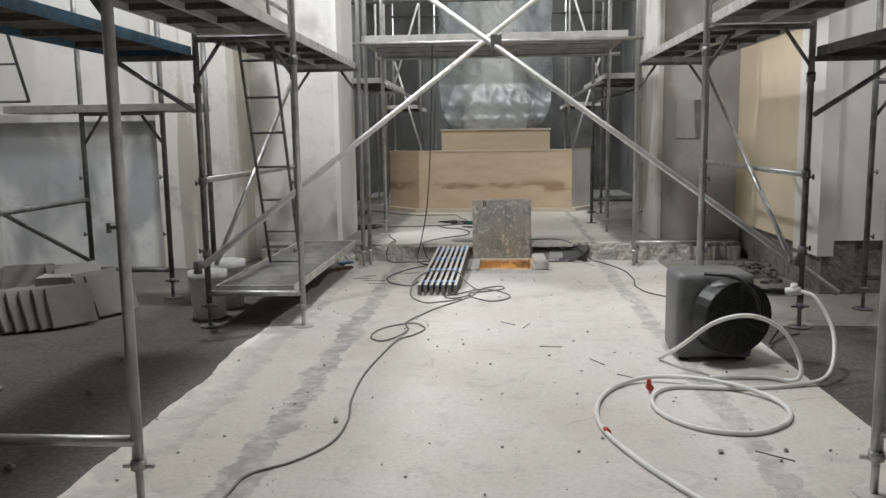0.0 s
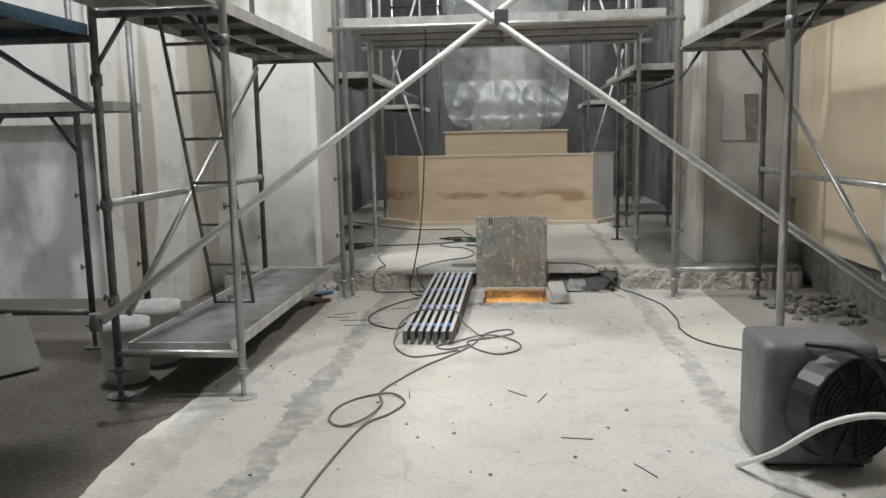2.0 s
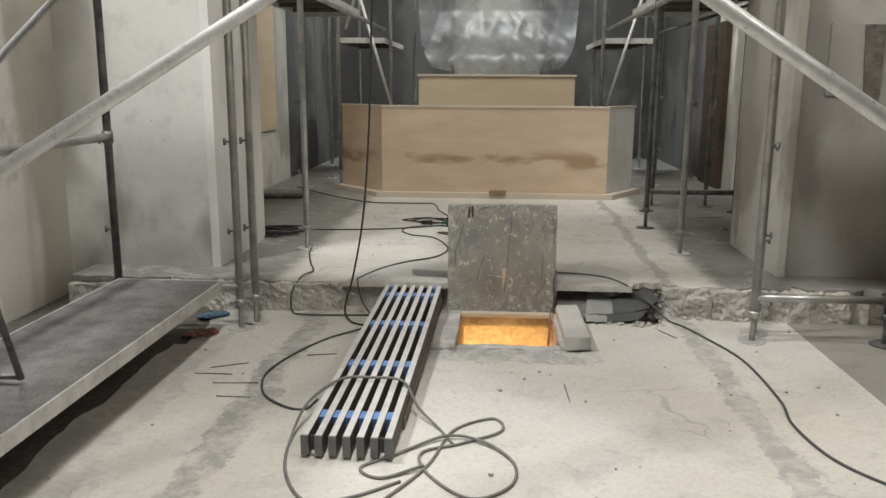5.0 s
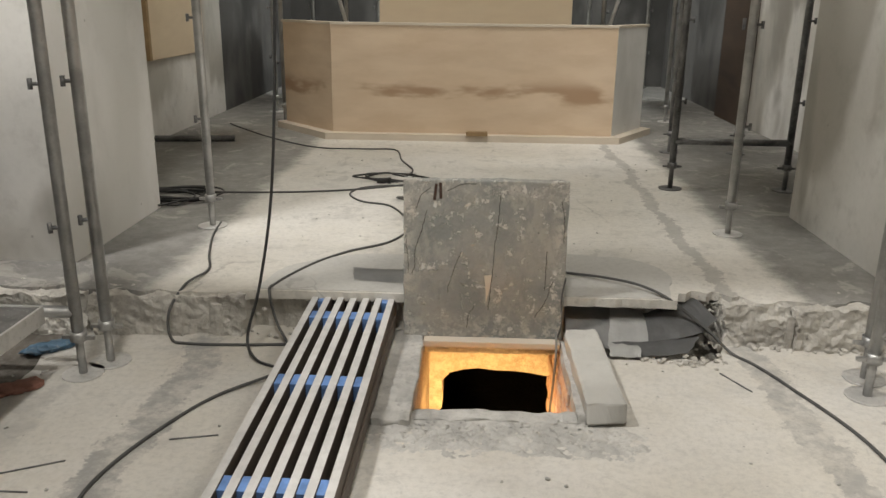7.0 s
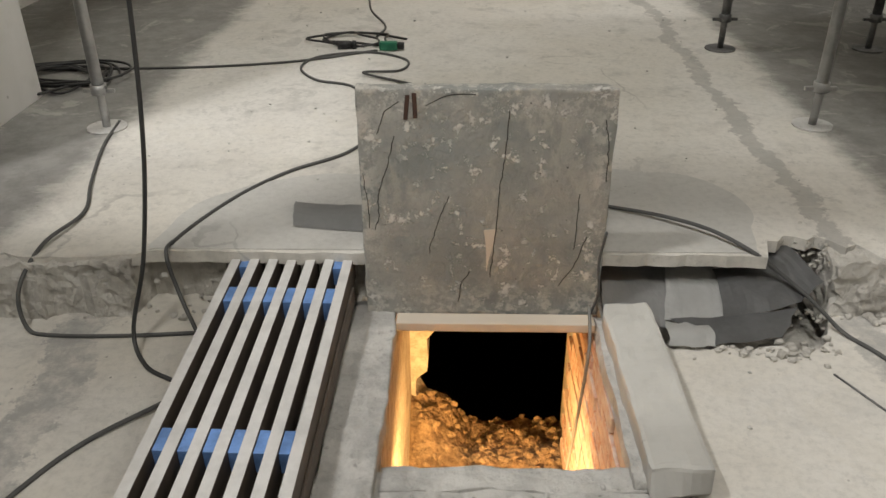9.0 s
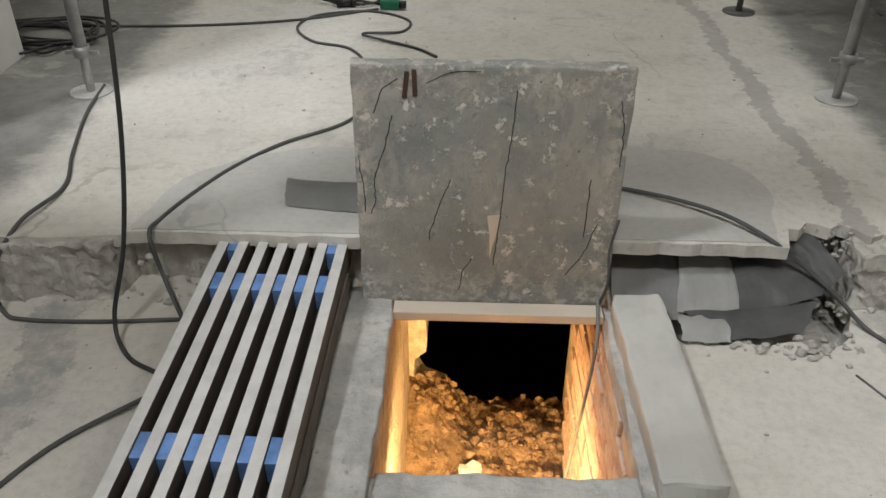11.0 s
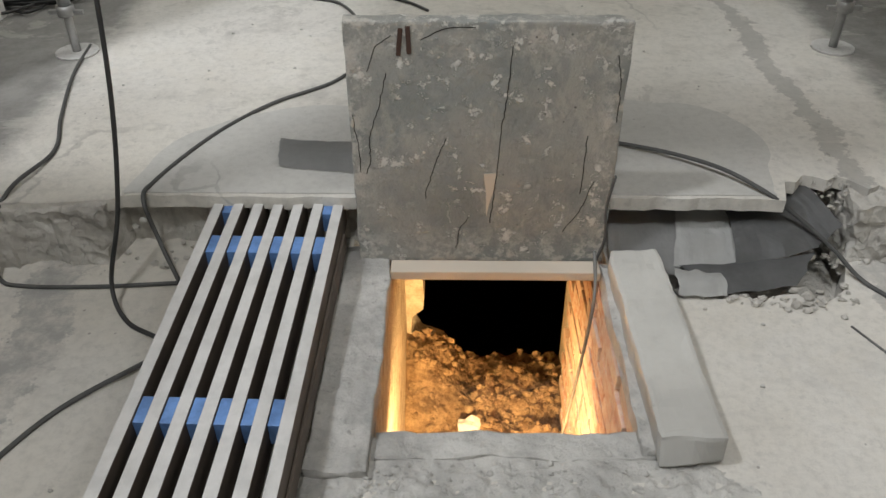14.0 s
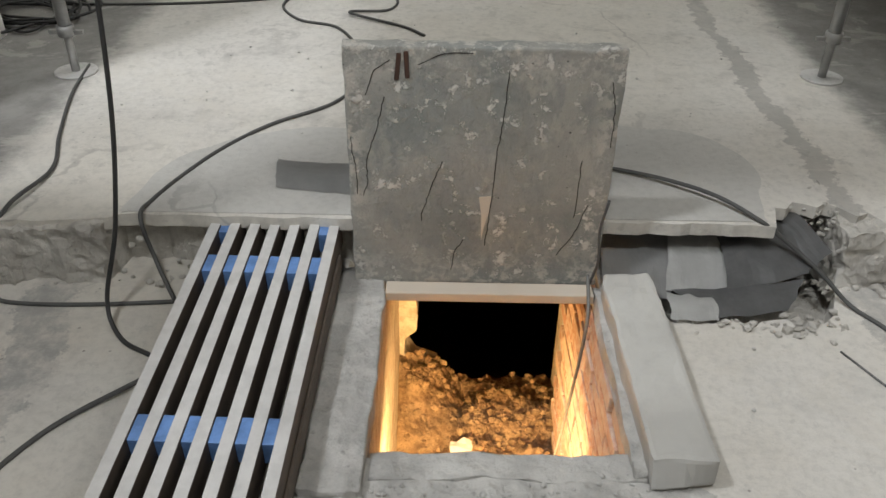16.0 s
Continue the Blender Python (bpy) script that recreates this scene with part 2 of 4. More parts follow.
SLAT = plain("pale_grey_slat", (0.60, 0.59, 0.57), 0.5, 0, 0.16)
# Brown of the sides, dark enough to stand for shade between slats.
SLAT_SIDE = plain("brown_shaded_side", (0.13, 0.105, 0.085), 0.7)
BLUE = plain("blue_spacer", (0.15, 0.29, 0.60), 0.45, 0, 0.4)
KERB = plaster("pale_cast_concrete", (0.54, 0.53, 0.495), (0.45, 0.44, 0.41), (0.30, 0.29, 0.27), 0.7)
SLAB = plaster("grey_stone_slab", (0.27, 0.262, 0.25), (0.21, 0.203, 0.19), (0.15, 0.144, 0.134), 0.5)
RUST = plain("rusty_brown", (0.06, 0.03, 0.02), 0.85)
BRICKRED = plain("red_brick_shard", (0.25, 0.12, 0.09), 0.9)


def lid_material():
    """Trap-door concrete: grey slurry with chipped pale flecks and scraped rims."""
    k = Mat("smeared_concrete", 0.7)
    big, mid, fine = k.noise(3.0, 5, 0.6), k.noise(9, 8, 0.7), k.noise(60, 8, 0.7)
    c = k.mix(k.ramp(big, 0.40, 0.62), (0.225, 0.24, 0.228), (0.315, 0.312, 0.285))
    c = k.mix(k.ramp(mid, 0.48, 0.72, 0, 0.55), c, (0.40, 0.38, 0.34))
    c = k.mix(k.ramp(fine, 0.5, 0.75, 0, 0.35), c, (0.15, 0.15, 0.145))
    zone = k.ramp(k.noise(4.5, 4, 0.6), 0.44, 0.52, 0.15, 1)
    chip = k.math("MULTIPLY", k.ramp(k.noise(21, 10, 0.72), 0.555, 0.585), zone)
    c = k.mix(k.math("MULTIPLY", chip, 0.9), c, (0.66, 0.645, 0.60))
    smear = k.ramp(k.noise(6, 7, 0.7, stretch=(1.4, 1, 0.7)), 0.56, 0.64, 0, 0.45)
    c = k.mix(smear, c, (0.44, 0.42, 0.37))
    x, z = k.axis(0), k.axis(2)
    rim = k.math("MAXIMUM", k.ramp(x, 0.32, 0.41), k.math("MAXIMUM", k.ramp(x, -0.21, -0.30), k.math("MAXIMUM", k.ramp(z, 0.60, 0.75), k.ramp(z, 0.18, 0.03))))
    flake = k.noise(17, 10, 0.75)
    c = k.mix(k.math("MULTIPLY", rim, k.ramp(flake, 0.47, 0.58, 0.0, 0.85)), c, (0.56, 0.53, 0.475))
    hole = k.ramp(k.voronoi(24), 0.05, 0.09, 0.85, 0)
    c = k.mix(k.math("MULTIPLY", hole, k.ramp(k.noise(6, 2), 0.54, 0.60)), c, (0.04, 0.04, 0.04))
    relief = k.math("ADD", mid, k.math("MULTIPLY", fine, 0.5))
    relief = k.math("ADD", relief, k.math("MULTIPLY", k.math("ADD", chip, k.math("MULTIPLY", rim, flake)), 0.5))
    return k.end(c, relief, 0.7, 0.014)


LID = lid_material()


def brick_material():
    k = Mat("pit_brick", 0.9)
    n1 = k.noise(25, 7, 0.7)
    c = k.mix(k.random(), (0.50, 0.27, 0.19), (0.60, 0.44, 0.34))
    return k.end(k.mix(k.ramp(n1, 0.40, 0.62, 0, 0.8), c, (0.66, 0.58, 0.50)), n1, 0.4, 0.01)


BRICK = brick_material()


def film_material():
    """Clear plastic dust sheet: thin, glossy, milky in its folds."""
    m = bpy.data.materials.new("clear_plastic_sheet")
    m.use_nodes = True
    t = m.node_tree
    t.nodes.clear()
    out, mixa, mixb = t.nodes.new("ShaderNodeOutputMaterial"), t.nodes.new("ShaderNodeMixShader"), t.nodes.new("ShaderNodeMixShader")
    clear, milk, gloss = t.nodes.new("ShaderNodeBsdfTransparent"), t.nodes.new("ShaderNodeBsdfTranslucent"), t.nodes.new("ShaderNodeBsdfGlossy")
    dif, addm = t.nodes.new("ShaderNodeBsdfDiffuse"), t.nodes.new("ShaderNodeMixShader")
    milk.inputs[0].default_value, gloss.inputs[0].default_value = (0.75, 0.82, 0.88, 1), (0.85, 0.9, 0.95, 1)
    dif.inputs[0].default_value = (0.6, 0.66, 0.7, 1)
    gloss.inputs["Roughness"].default_value = 0.38
    geo, nz = t.nodes.new("ShaderNodeNewGeometry"), t.nodes.new("ShaderNodeTexNoise")
    nz.inputs["Scale"].default_value, nz.inputs["Detail"].default_value = 3.5, 5
    t.links.new(geo.outputs["Position"], nz.inputs["Vector"])
    rmp = t.nodes.new("ShaderNodeMapRange")
    t.links.new(nz.outputs["Fac"], rmp.inputs[0])
    for i, v in enumerate((0.35, 0.7, 0.18, 0.5)):
        rmp.inputs[i + 1].default_value = v
    t.links.new(rmp.outputs[0], mixa.inputs[0])
    addm.inputs[0].default_value = 0.5
    t.links.new(milk.outputs[0], addm.inputs[1])
    t.links.new(dif.outputs[0], addm.inputs[2])
    t.links.new(clear.outputs[0], mixa.inputs[1])
    t.links.new(addm.outputs[0], mixa.inputs[2])
    mixb.inputs[0].default_value = 0.09
    t.links.new(mixa.outputs[0], mixb.inputs[1])
    t.links.new(gloss.outputs[0], mixb.inputs[2])
    t.links.new(mixb.outputs[0], out.inputs[0])
    return m


FILM = film_material()


# ---- mesh helpers ----
def link(name, bm, material, parent=None, smooth=False):
    me = bpy.data.meshes.new(name)
    bm.normal_update()
    bm.to_mesh(me)
    bm.free()
    for mt in material if isinstance(material, (list, tuple)) else [material]:
        me.materials.append(mt)
    if smooth:
        for p in me.polygons:
            p.use_smooth = True
    ob = new(name, me)
    ob.parent = parent
    return ob


def part(name, bm, material, parent, label="", smooth=False):
    ob = link(name, bm, material, parent, smooth)
    if label:
        ob["label"] = label
    return ob


def thing(name, label, category, group="", at=(0, 0, 0)):
    ob = new(name)
    ob.location = at
    ob.empty_display_size = 0.1
    return tagged(ob, label, category, group)


def box(bm, lo, hi, bevel=0.0, m=None):
    """A box between two corners, its edges rounded by bevel."""
    r = bmesh.ops.create_cube(bm, size=1)
    vs = r["verts"]
    lo, hi = Vector(lo), Vector(hi)
    for v in vs:
        v.co = Vector(((lo[i] + hi[i]) / 2 + v.co[i] * (hi[i] - lo[i]) for i in range(3)))
    if bevel:
        es = list({e for v in vs for e in v.link_edges})
        r = bmesh.ops.bevel(bm, geom=es, offset=bevel, segments=2, affect="EDGES", profile=0.6)
        vs = list({v for f in r["faces"] for v in f.verts} | {v for v in vs if v.is_valid})
    if m is not None:
        bmesh.ops.transform(bm, matrix=m, verts=vs)
    return bm


def boxed(lo, hi, bevel=0.0, m=None):
    return box(bmesh.new(), lo, hi, bevel, m)


def tube(bm, pts, r, seg=10, closed=False):
    """A round tube along a line of points."""
    pts = [Vector(p) for p in pts]
    n = len(pts)
    rings, side = [], None
    for i, p in enumerate(pts):
        a, b = pts[i - 1 if (i or closed) else 0], pts[(i + 1) % n if (i < n - 1 or closed) else n - 1]
        d = (b - a).normalized()
        if side is None:
            side = d.cross(Vector((0, 0, 1)) if abs(d.z) < 0.9 else Vector((1, 0, 0))).normalized()
        else:
            side = (side - d * side.dot(d)).normalized()
        up = d.cross(side)
        rings.append([bm.verts.new(p + r * (side * math.cos(2 * math.pi * k / seg) + up * math.sin(2 * math.pi * k / seg))) for k in range(seg)])
    for i in range(n if closed else n - 1):
        A, B = rings[i], rings[(i + 1) % n]
        for k in range(seg):
            bm.faces.new((A[k], A[(k + 1) % seg], B[(k + 1) % seg], B[k])).smooth = True
    if not closed:
        bm.faces.new(rings[0][::-1])
        bm.faces.new(rings[-1])
    return bm


def smooth_line(pts, steps=8):
    """Catmull-Rom through a few points."""
    P = [Vector(p) for p in pts]
    P = [2 * P[0] - P[1]] + P + [2 * P[-1] - P[-2]]
    out = []
    for i in range(1, len(P) - 2):
        a, b, c, d = P[i - 1:i + 3]
        for s in range(steps):
            u = s / steps
            out.append(0.5 * ((2 * b) + (c - a) * u + (2 * a - 5 * b + 4 * c - d) * u * u + (3 * b - a - 3 * c + d) * u ** 3))
    return out + [P[-2]]


def slab_from_outline(pts, z0, z1):
    """A flat slab with an outline in plan."""
    bm = bmesh.new()
    lo = [bm.verts.new((x, y, z0)) for x, y in pts]
    hi = [bm.verts.new((x, y, z1)) for x, y in pts]
    n = len(pts)
    bm.faces.new(hi)
    bm.faces.new(lo[::-1])
    for i in range(n):
        bm.faces.new((lo[i], lo[(i + 1) % n], hi[(i + 1) % n], hi[i]))
    bmesh.ops.recalc_face_normals(bm, faces=bm.faces)
    return bm


def lump(bm, c, r, seed, flat=0.7, sub=1):
    """A rough stone."""
    q = bmesh.ops.create_icosphere(bm, subdivisions=sub, radius=1)
    for v in q["verts"]:
        d = v.co.normalized()
        k = 0.75 + 0.5 * noise.noise(d * 1.6 + Vector((seed * 3.1, seed * 1.7, seed)))
        v.co = Vector(c) + Vector((d.x * r * k, d.y * r * k * 0.85, d.z * r * k * flat))


def structure(name, bm, material, label, parent=None, smooth=False):
    return tagged(link(name, bm, material, parent, smooth), label, "", "", "structure")


# ---- structure ----
def heightfield(x0, x1, y0, y1, nx, ny, z):
    b = bmesh.new()
    g = [[b.verts.new((x0 + (x1 - x0) * i / nx, y0 + (y1 - y0) * j / ny, z(x0 + (x1 - x0) * i / nx, y0 + (y1 - y0) * j / ny))) for i in range(nx + 1)] for j in range(ny + 1)]
    for j in range(ny):
        for i in range(nx):
            b.faces.new((g[j][i], g[j][i + 1], g[j + 1][i + 1], g[j + 1][i])).smooth = True
    return b


HX0, HX1, HY0, HY1 = -0.207, 0.40, 8.98, 9.56   # trap opening
STEP, TOP = 9.68, 0.20                          # front edge and height of the raised floor

def ragged_side(x, y0, y1, amp, seed):
    """Points up a frayed long edge of the screed."""
    n = int((y1 - y0) / 0.06)
    return [(x + amp * noise.noise(Vector((i * 0.11, seed, 0.5))) + 0.4 * amp * noise.noise(Vector((i * 0.7, seed, 2.5))), y0 + (y1 - y0) * i / n) for i in range(n + 1)]


structure("floor", slab_from_outline([(1.9, -4)] + [(1.9, HY0 - 0.12)] + ragged_side(-1.86, -4, HY0 - 0.12, 0.045, 1.0)[::-1], -0.3, 0), SCREED, "pale dusty screed floor of the nave")
structure("floor_left_of_trap", slab_from_outline([(HX0 - 0.12, HY0 - 0.12), (HX0 - 0.12, 10.4)] + ragged_side(-1.80, HY0 - 0.12, 10.4, 0.06, 5.0)[::-1], -0.3, 0), SCREED, "pale dusty screed beside the trap")
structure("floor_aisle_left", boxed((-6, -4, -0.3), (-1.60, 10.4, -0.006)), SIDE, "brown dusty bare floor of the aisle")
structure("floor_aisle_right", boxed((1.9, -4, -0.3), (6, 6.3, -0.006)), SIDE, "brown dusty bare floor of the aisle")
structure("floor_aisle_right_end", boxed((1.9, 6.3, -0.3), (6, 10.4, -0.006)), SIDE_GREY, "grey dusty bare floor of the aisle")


def jagged(x0, x1, y, step, amp, seed):
    n = max(2, int(abs(x1 - x0) / step))
    return [(x0 + (x1 - x0) * i / n, y + amp * noise.noise(Vector((i * 0.43, seed, 0.5))) + amp * 0.5 * noise.noise(Vector((i * 1.7, seed, 3.5)))) for i in range(n + 1)]


notch = [(HX1 + 0.12, HY0 - 0.12), (1.9, HY0 - 0.12), (1.9, 10.4), (1.32, 10.4), (1.24, 9.76), (1.14, 9.66)] + jagged(1.08, 0.62, 9.50, 0.035, 0.06, 31.0) + [(0.56, 9.55), (0.52, 9.62), (HX1 + 0.12, 9.66)]
structure("floor_right_of_trap", slab_from_outline(notch, -0.3, 0), SCREED, "pale dusty screed with a broken notch beside the trap")
structure("floor_cavity", heightfield(0.5, 1.4, 9.42, 10.1, 24, 20, lambda x, y: -0.1 + 0.05 * noise.noise(Vector((x * 9, y * 9, 0)))), BROKEN, "rough broken ground in the cavity")
front = jagged(-2.9, -1.0, STEP - 0.02, 0.05, 0.05, 1.0) + jagged(-0.98, 0.92, STEP + 0.005, 0.03, 0.012, 3.0) + jagged(0.95, 1.14, STEP + 0.14, 0.03, 0.08, 4.0) + jagged(1.18, 2.9, STEP + 0.03, 0.04, 0.08, 7.0)
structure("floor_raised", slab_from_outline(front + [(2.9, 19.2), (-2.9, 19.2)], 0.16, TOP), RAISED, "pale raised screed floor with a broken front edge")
patch_line = smooth_line([(0.90, 9.73, 0), (0.945, 9.97, 0), (0.91, 10.17, 0), (0.65, 10.31, 0), (0.2, 10.30, 0), (-0.3, 10.26, 0), (-0.61, 10.23, 0), (-0.88, 10.05, 0), (-0.97, 9.75, 0), (-0.97, 9.695, 0)], 12)
patch = [(-0.95, STEP + 0.02), (0.90, STEP + 0.022)] + [(p.x + 0.03 * noise.noise(p * 7), p.y + 0.03 * noise.noise(p * 7 + Vector((4, 0, 0)))) for p in patch_line]
structure("floor_mortar_patch", slab_from_outline(patch, TOP - 0.01, TOP + 0.004), MORTAR, "smooth grey mortar patch along the step")
riser = jagged(-2.9, -1.02, STEP - 0.035, 0.03, 0.06, 11.0) + jagged(-1.0, -0.34, STEP + 0.07, 0.03, 0.04, 12.0) + jagged(-0.3, 0.43, STEP + 0.06, 0.05, 0.02, 13.0) + jagged(0.46, 1.3, STEP + 0.26, 0.05, 0.09, 14.0) + jagged(1.34, 2.9, STEP - 0.01, 0.03, 0.08, 15.0)
structure("step_riser", slab_from_outline(riser + [(2.9, 19.1), (-2.9, 19.1)], -0.1, 0.152), BROKEN, "broken rough concrete step below the raised floor")


def wall(name, lo, hi, material, label):
    return structure(name, boxed(lo, hi), material, label)


H = 8.6
wall("wall_left_end", (-6, 9.3, -0.1), (-3.95, 9.7, H), PLASTER_BLUE, "blue-grey patchy plaster end wall")
wall("wall_left_upper", (-6, 9.26, 1.84), (-3.952, 9.3, H), WHITE, "white skimmed upper wall")
structure("trim_left", boxed((-6, 9.2, 1.72), (-3.952, 9.298, 1.838), 0.015), PLASTER, "plaster ledge on the end wall")
structure("pilaster_left", boxed((-3.95, 9.16, -0.1), (-3.08, 10.1, H), 0.012), BANDED, "patchy grey plaster pilaster")
wall("wall_pier_left", (-3.08, 10.02, -0.1), (-2.02, 11.1, H), PLASTER, "pier with patchy skim plaster")
wall("pier_edge_left", (-2.02, 10.0, -0.1), (-1.96, 11.12, H), WHITE, "white filled edge of the pier")
wall("wall_pier_right", (2.03, 10.1, -0.1), (3.3, 11.2, H), PLASTER_GREY, "pier with grey cement render")
# Darker plaster than the left edge; the weak light here is in the colour.
structure("pier_edge_right", boxed((1.97, 10.06, -0.1), (2.028, 11.22, H), 0.006), PLASTER, "white filled edge of the pier")
wall("wall_side_right", (3.0, 7.56, -0.1), (3.3, 10.1, H), BASE, "stripped dark wall foot")
wall("wall_side_right_cream", (2.94, 8.11, 0.42), (2.998, 10.096, H), CREAM, "cream painted side wall")
wall("wall_corner_right", (2.936, 7.5, 0.36), (3.08, 8.108, H), WHITE, "white corner of the wall")
wall("wall_right_end", (3.3, 7.6, -0.1), (6, 7.9, H), BASE, "stripped dark wall foot")
wall("wall_right_end_white", (3.082, 7.54, 0.5), (6, 7.598, H), WHITE, "white plastered end wall")
# Unseen walls added to close the room; grey keeps bounced light low.
wall("wall_left_aisle", (-6.3, -4, -0.1), (-6.0, 11, H), PLASTER_GREY, "unseen plastered aisle wall, grey to limit bounce")
wall("wall_right_aisle", (6.0, -4, -0.1), (6.3, 11, H), PLASTER_GREY, "unseen plastered aisle wall, grey to limit bounce")
wall("wall_back", (-6.3, -4.3, -0.1), (6.3, -4, H), PLASTER_GREY, "unseen back wall, grey to limit bounce")
wall("wall_choir_left", (-3.25, 11.1, -0.1), (-2.9, 15.6, H), PLASTER, "patchy plaster wall of the choir")
wall("wall_choir_right", (2.9, 11.2, -0.1), (3.25, 15.6, H), PLASTER, "patchy plaster wall of the choir")
wall("wall_choir_right_low", (2.66, 11.2, 0.2), (2.898, 12.9, 1.2), WHITE, "low white plastered wall block")
wall("wall_apse_left", (-3.25, 15.6, -0.1), (-2.9, 19.2, H), PLASTER_SHADE, "plaster wall of the apse with shade in its colour")
wall("wall_apse_right", (2.9, 15.6, -0.1), (3.25, 19.2, H), PLASTER_SHADE, "plaster wall of the apse with shade in its colour")
wall("wall_apse_end", (-3.25, 19.2, -0.1), (3.25, 19.5, H), PLASTER_SHADE, "plaster end wall of the apse with shade in its colour")
# Unseen ceiling; its dark timber colour is set to hold back bounced light.
structure("ceiling", boxed((-6.3, -4.3, H), (6.3, 19.5, H + 0.2)), TIMBER, "unseen ceiling, dark to cut bounced light")

# recess in the right pier: a sunk panel frame with a dark wedge
structure("niche", boxed((2.19, 10.085, 1.44), (2.54, 10.098, 1.91), 0.004), PLASTER_GREY, "shallow filled patch on the pier")
structure("niche_wedge", slab_from_outline([(2.43, 0), (2.53, 0), (2.535, 0.45), (2.40, 0.45)], 0, 0.012), BASE, "dark wedge in the patch").matrix_world = Matrix(((1, 0, 0, 0), (0, 0, -1, 10.083), (0, 1, 0, 1.45), (0, 0, 0, 1)))

# pit below the trap
wall("pit_wall_left", (HX0 - 0.12, HY0 - 0.12, -1.3), (HX0, 10.15, -0.002), STONE, "rough lit wall of the pit")
wall("pit_wall_front", (HX0, HY0 - 0.12, -1.3), (HX1 + 0.12, HY0, -0.002), CURB, "front wall of the pit")
wall("pit_wall_right", (HX1 + 0.03, HY0, -1.3), (HX1 + 0.12, 10.15, -0.002), CURB, "mortar backing of the brick pit wall")
wall("pit_roof", (HX0 - 0.12, 9.78, -0.125), (HX1 + 0.12, 10.3, -0.105), CURB, "slab over the pit")
hole = [(-0.32, 0), (-0.03, 0), (-0.03, 0.2), (-0.06, 0.36), (-0.15, 0.40), (-0.19, 0.48), (-0.185, 0.56), (-0.14, 0.6), (-0.135, 0.66), (-0.14, 0.76), (-0.10, 0.81), (-0.03, 0.83), (0.05, 0.84), (0.13, 0.83), (0.22, 0.83), (0.32, 0.82), (0.435, 0.80), (0.44, 0), (0.5, 0), (0.5, 1.2), (-0.32, 1.2)]
structure("pit_wall_back", slab_from_outline(hole, 0, 0.14), STONE, "broken masonry with a dark ragged opening").matrix_world = Matrix(((1, 0, 0, 0), (0, 0, -1, 10.29), (0, 1, 0, -1.22), (0, 0, 0, 1)))
# Vault coloured near black so the pit lamp leaves it dark.
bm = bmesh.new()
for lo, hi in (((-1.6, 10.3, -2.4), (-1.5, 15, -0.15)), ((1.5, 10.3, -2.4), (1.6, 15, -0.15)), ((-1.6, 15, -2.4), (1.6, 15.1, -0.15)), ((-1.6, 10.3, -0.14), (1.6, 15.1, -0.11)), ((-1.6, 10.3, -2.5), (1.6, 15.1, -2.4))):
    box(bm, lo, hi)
structure("crypt_wall", bm, NEAR_BLACK, "vault behind the pit, darkness put into its colour")


def pit_z(x, y):
    p = Vector((x, y, 0))
    heap = 0.08 * max(0, 1 - ((x - 0.22) ** 2 + (y - 10.12) ** 2) / 0.16) + 0.24 * max(0, 1 - ((x + 0.2) ** 2 + (y - 10.12) ** 2) / 0.07)
    return -0.97 + heap + 0.09 * noise.noise(p * 5) + 0.05 * noise.noise(p * 13) + 0.03 * noise.noise(p * 29) - 0.20 * max(0, y - 9.85) - 3.0 * max(0, y - 10.32)


structure("pit_ground", heightfield(-0.5, 0.6, 8.9, 10.8, 60, 100, pit_z), EARTH, "loose earth floor of the pit")
bm = bmesh.new()
rng = random.Random(4)
for i in range(1100):
    x, y = rng.uniform(HX0 + 0.01, HX1), rng.uniform(9.2, 10.34)
    r = rng.choice((0.006, 0.008, 0.010, 0.013, 0.017, 0.024)) * rng.uniform(0.7, 1.2)
    lump(bm, (x, y, pit_z(x, y) + r * 0.3), r, i, 0.8)
tagged(link("rubble", bm, CLOD), "loose brown rubble and clods on the pit floor", "rubble", "", "stuff")
bm = bmesh.new()
lump(bm, (0.04, 9.80, pit_z(0.04, 9.80) + 0.02), 0.06, 77, 0.7, 2)
tagged(link("boulder", bm, WHITE), "pale broken stone lying on the pit rubble", "stone")

# mortar curbs round the trap
def rough_curb(name, lo, hi, label, seed, amp=1.0, material=CURB, cuts=18):
    b = bmesh.new()
    box(b, lo, hi)
    bmesh.ops.subdivide_edges(b, edges=b.edges[:], cuts=cuts, use_grid_fill=True)
    for v in b.verts:
        if v.co.z > lo[2] + 0.004:
            q = v.co * 9 + Vector((seed, 0, 0))
            v.co += (Vector((noise.noise(q) * 0.012, noise.noise(q + Vector((9, 0, 0))) * 0.012, noise.noise(q + Vector((0, 9, 0))) * 0.008)) + Vector((noise.noise(q * 4), noise.noise(q * 4 + Vector((7, 0, 0))), 1.3 * noise.noise(q * 4 + Vector((0, 7, 0))))) * 0.006) * amp
    return structure(name, b, material, label, smooth=amp < 1.5)


rough_curb("curb_left", (HX0 - 0.14, HY0 - 0.12, -0.02), (HX0 + 0.004, HY1 + 0.12, 0.03), "rough mortar curb of the trap", 1)
rough_curb("curb_front", (HX0 + 0.006, HY0 - 0.06, -0.02), (HX1 + 0.03, HY0 + 0.012, 0.004), "crumbled mortar curb of the trap", 2, 1.4)
rough_curb("curb_right", (HX1, HY0 - 0.06, -0.02), (HX1 + 0.04, HY1 + 0.04, 0.03), "rough mortar curb of the trap", 3)
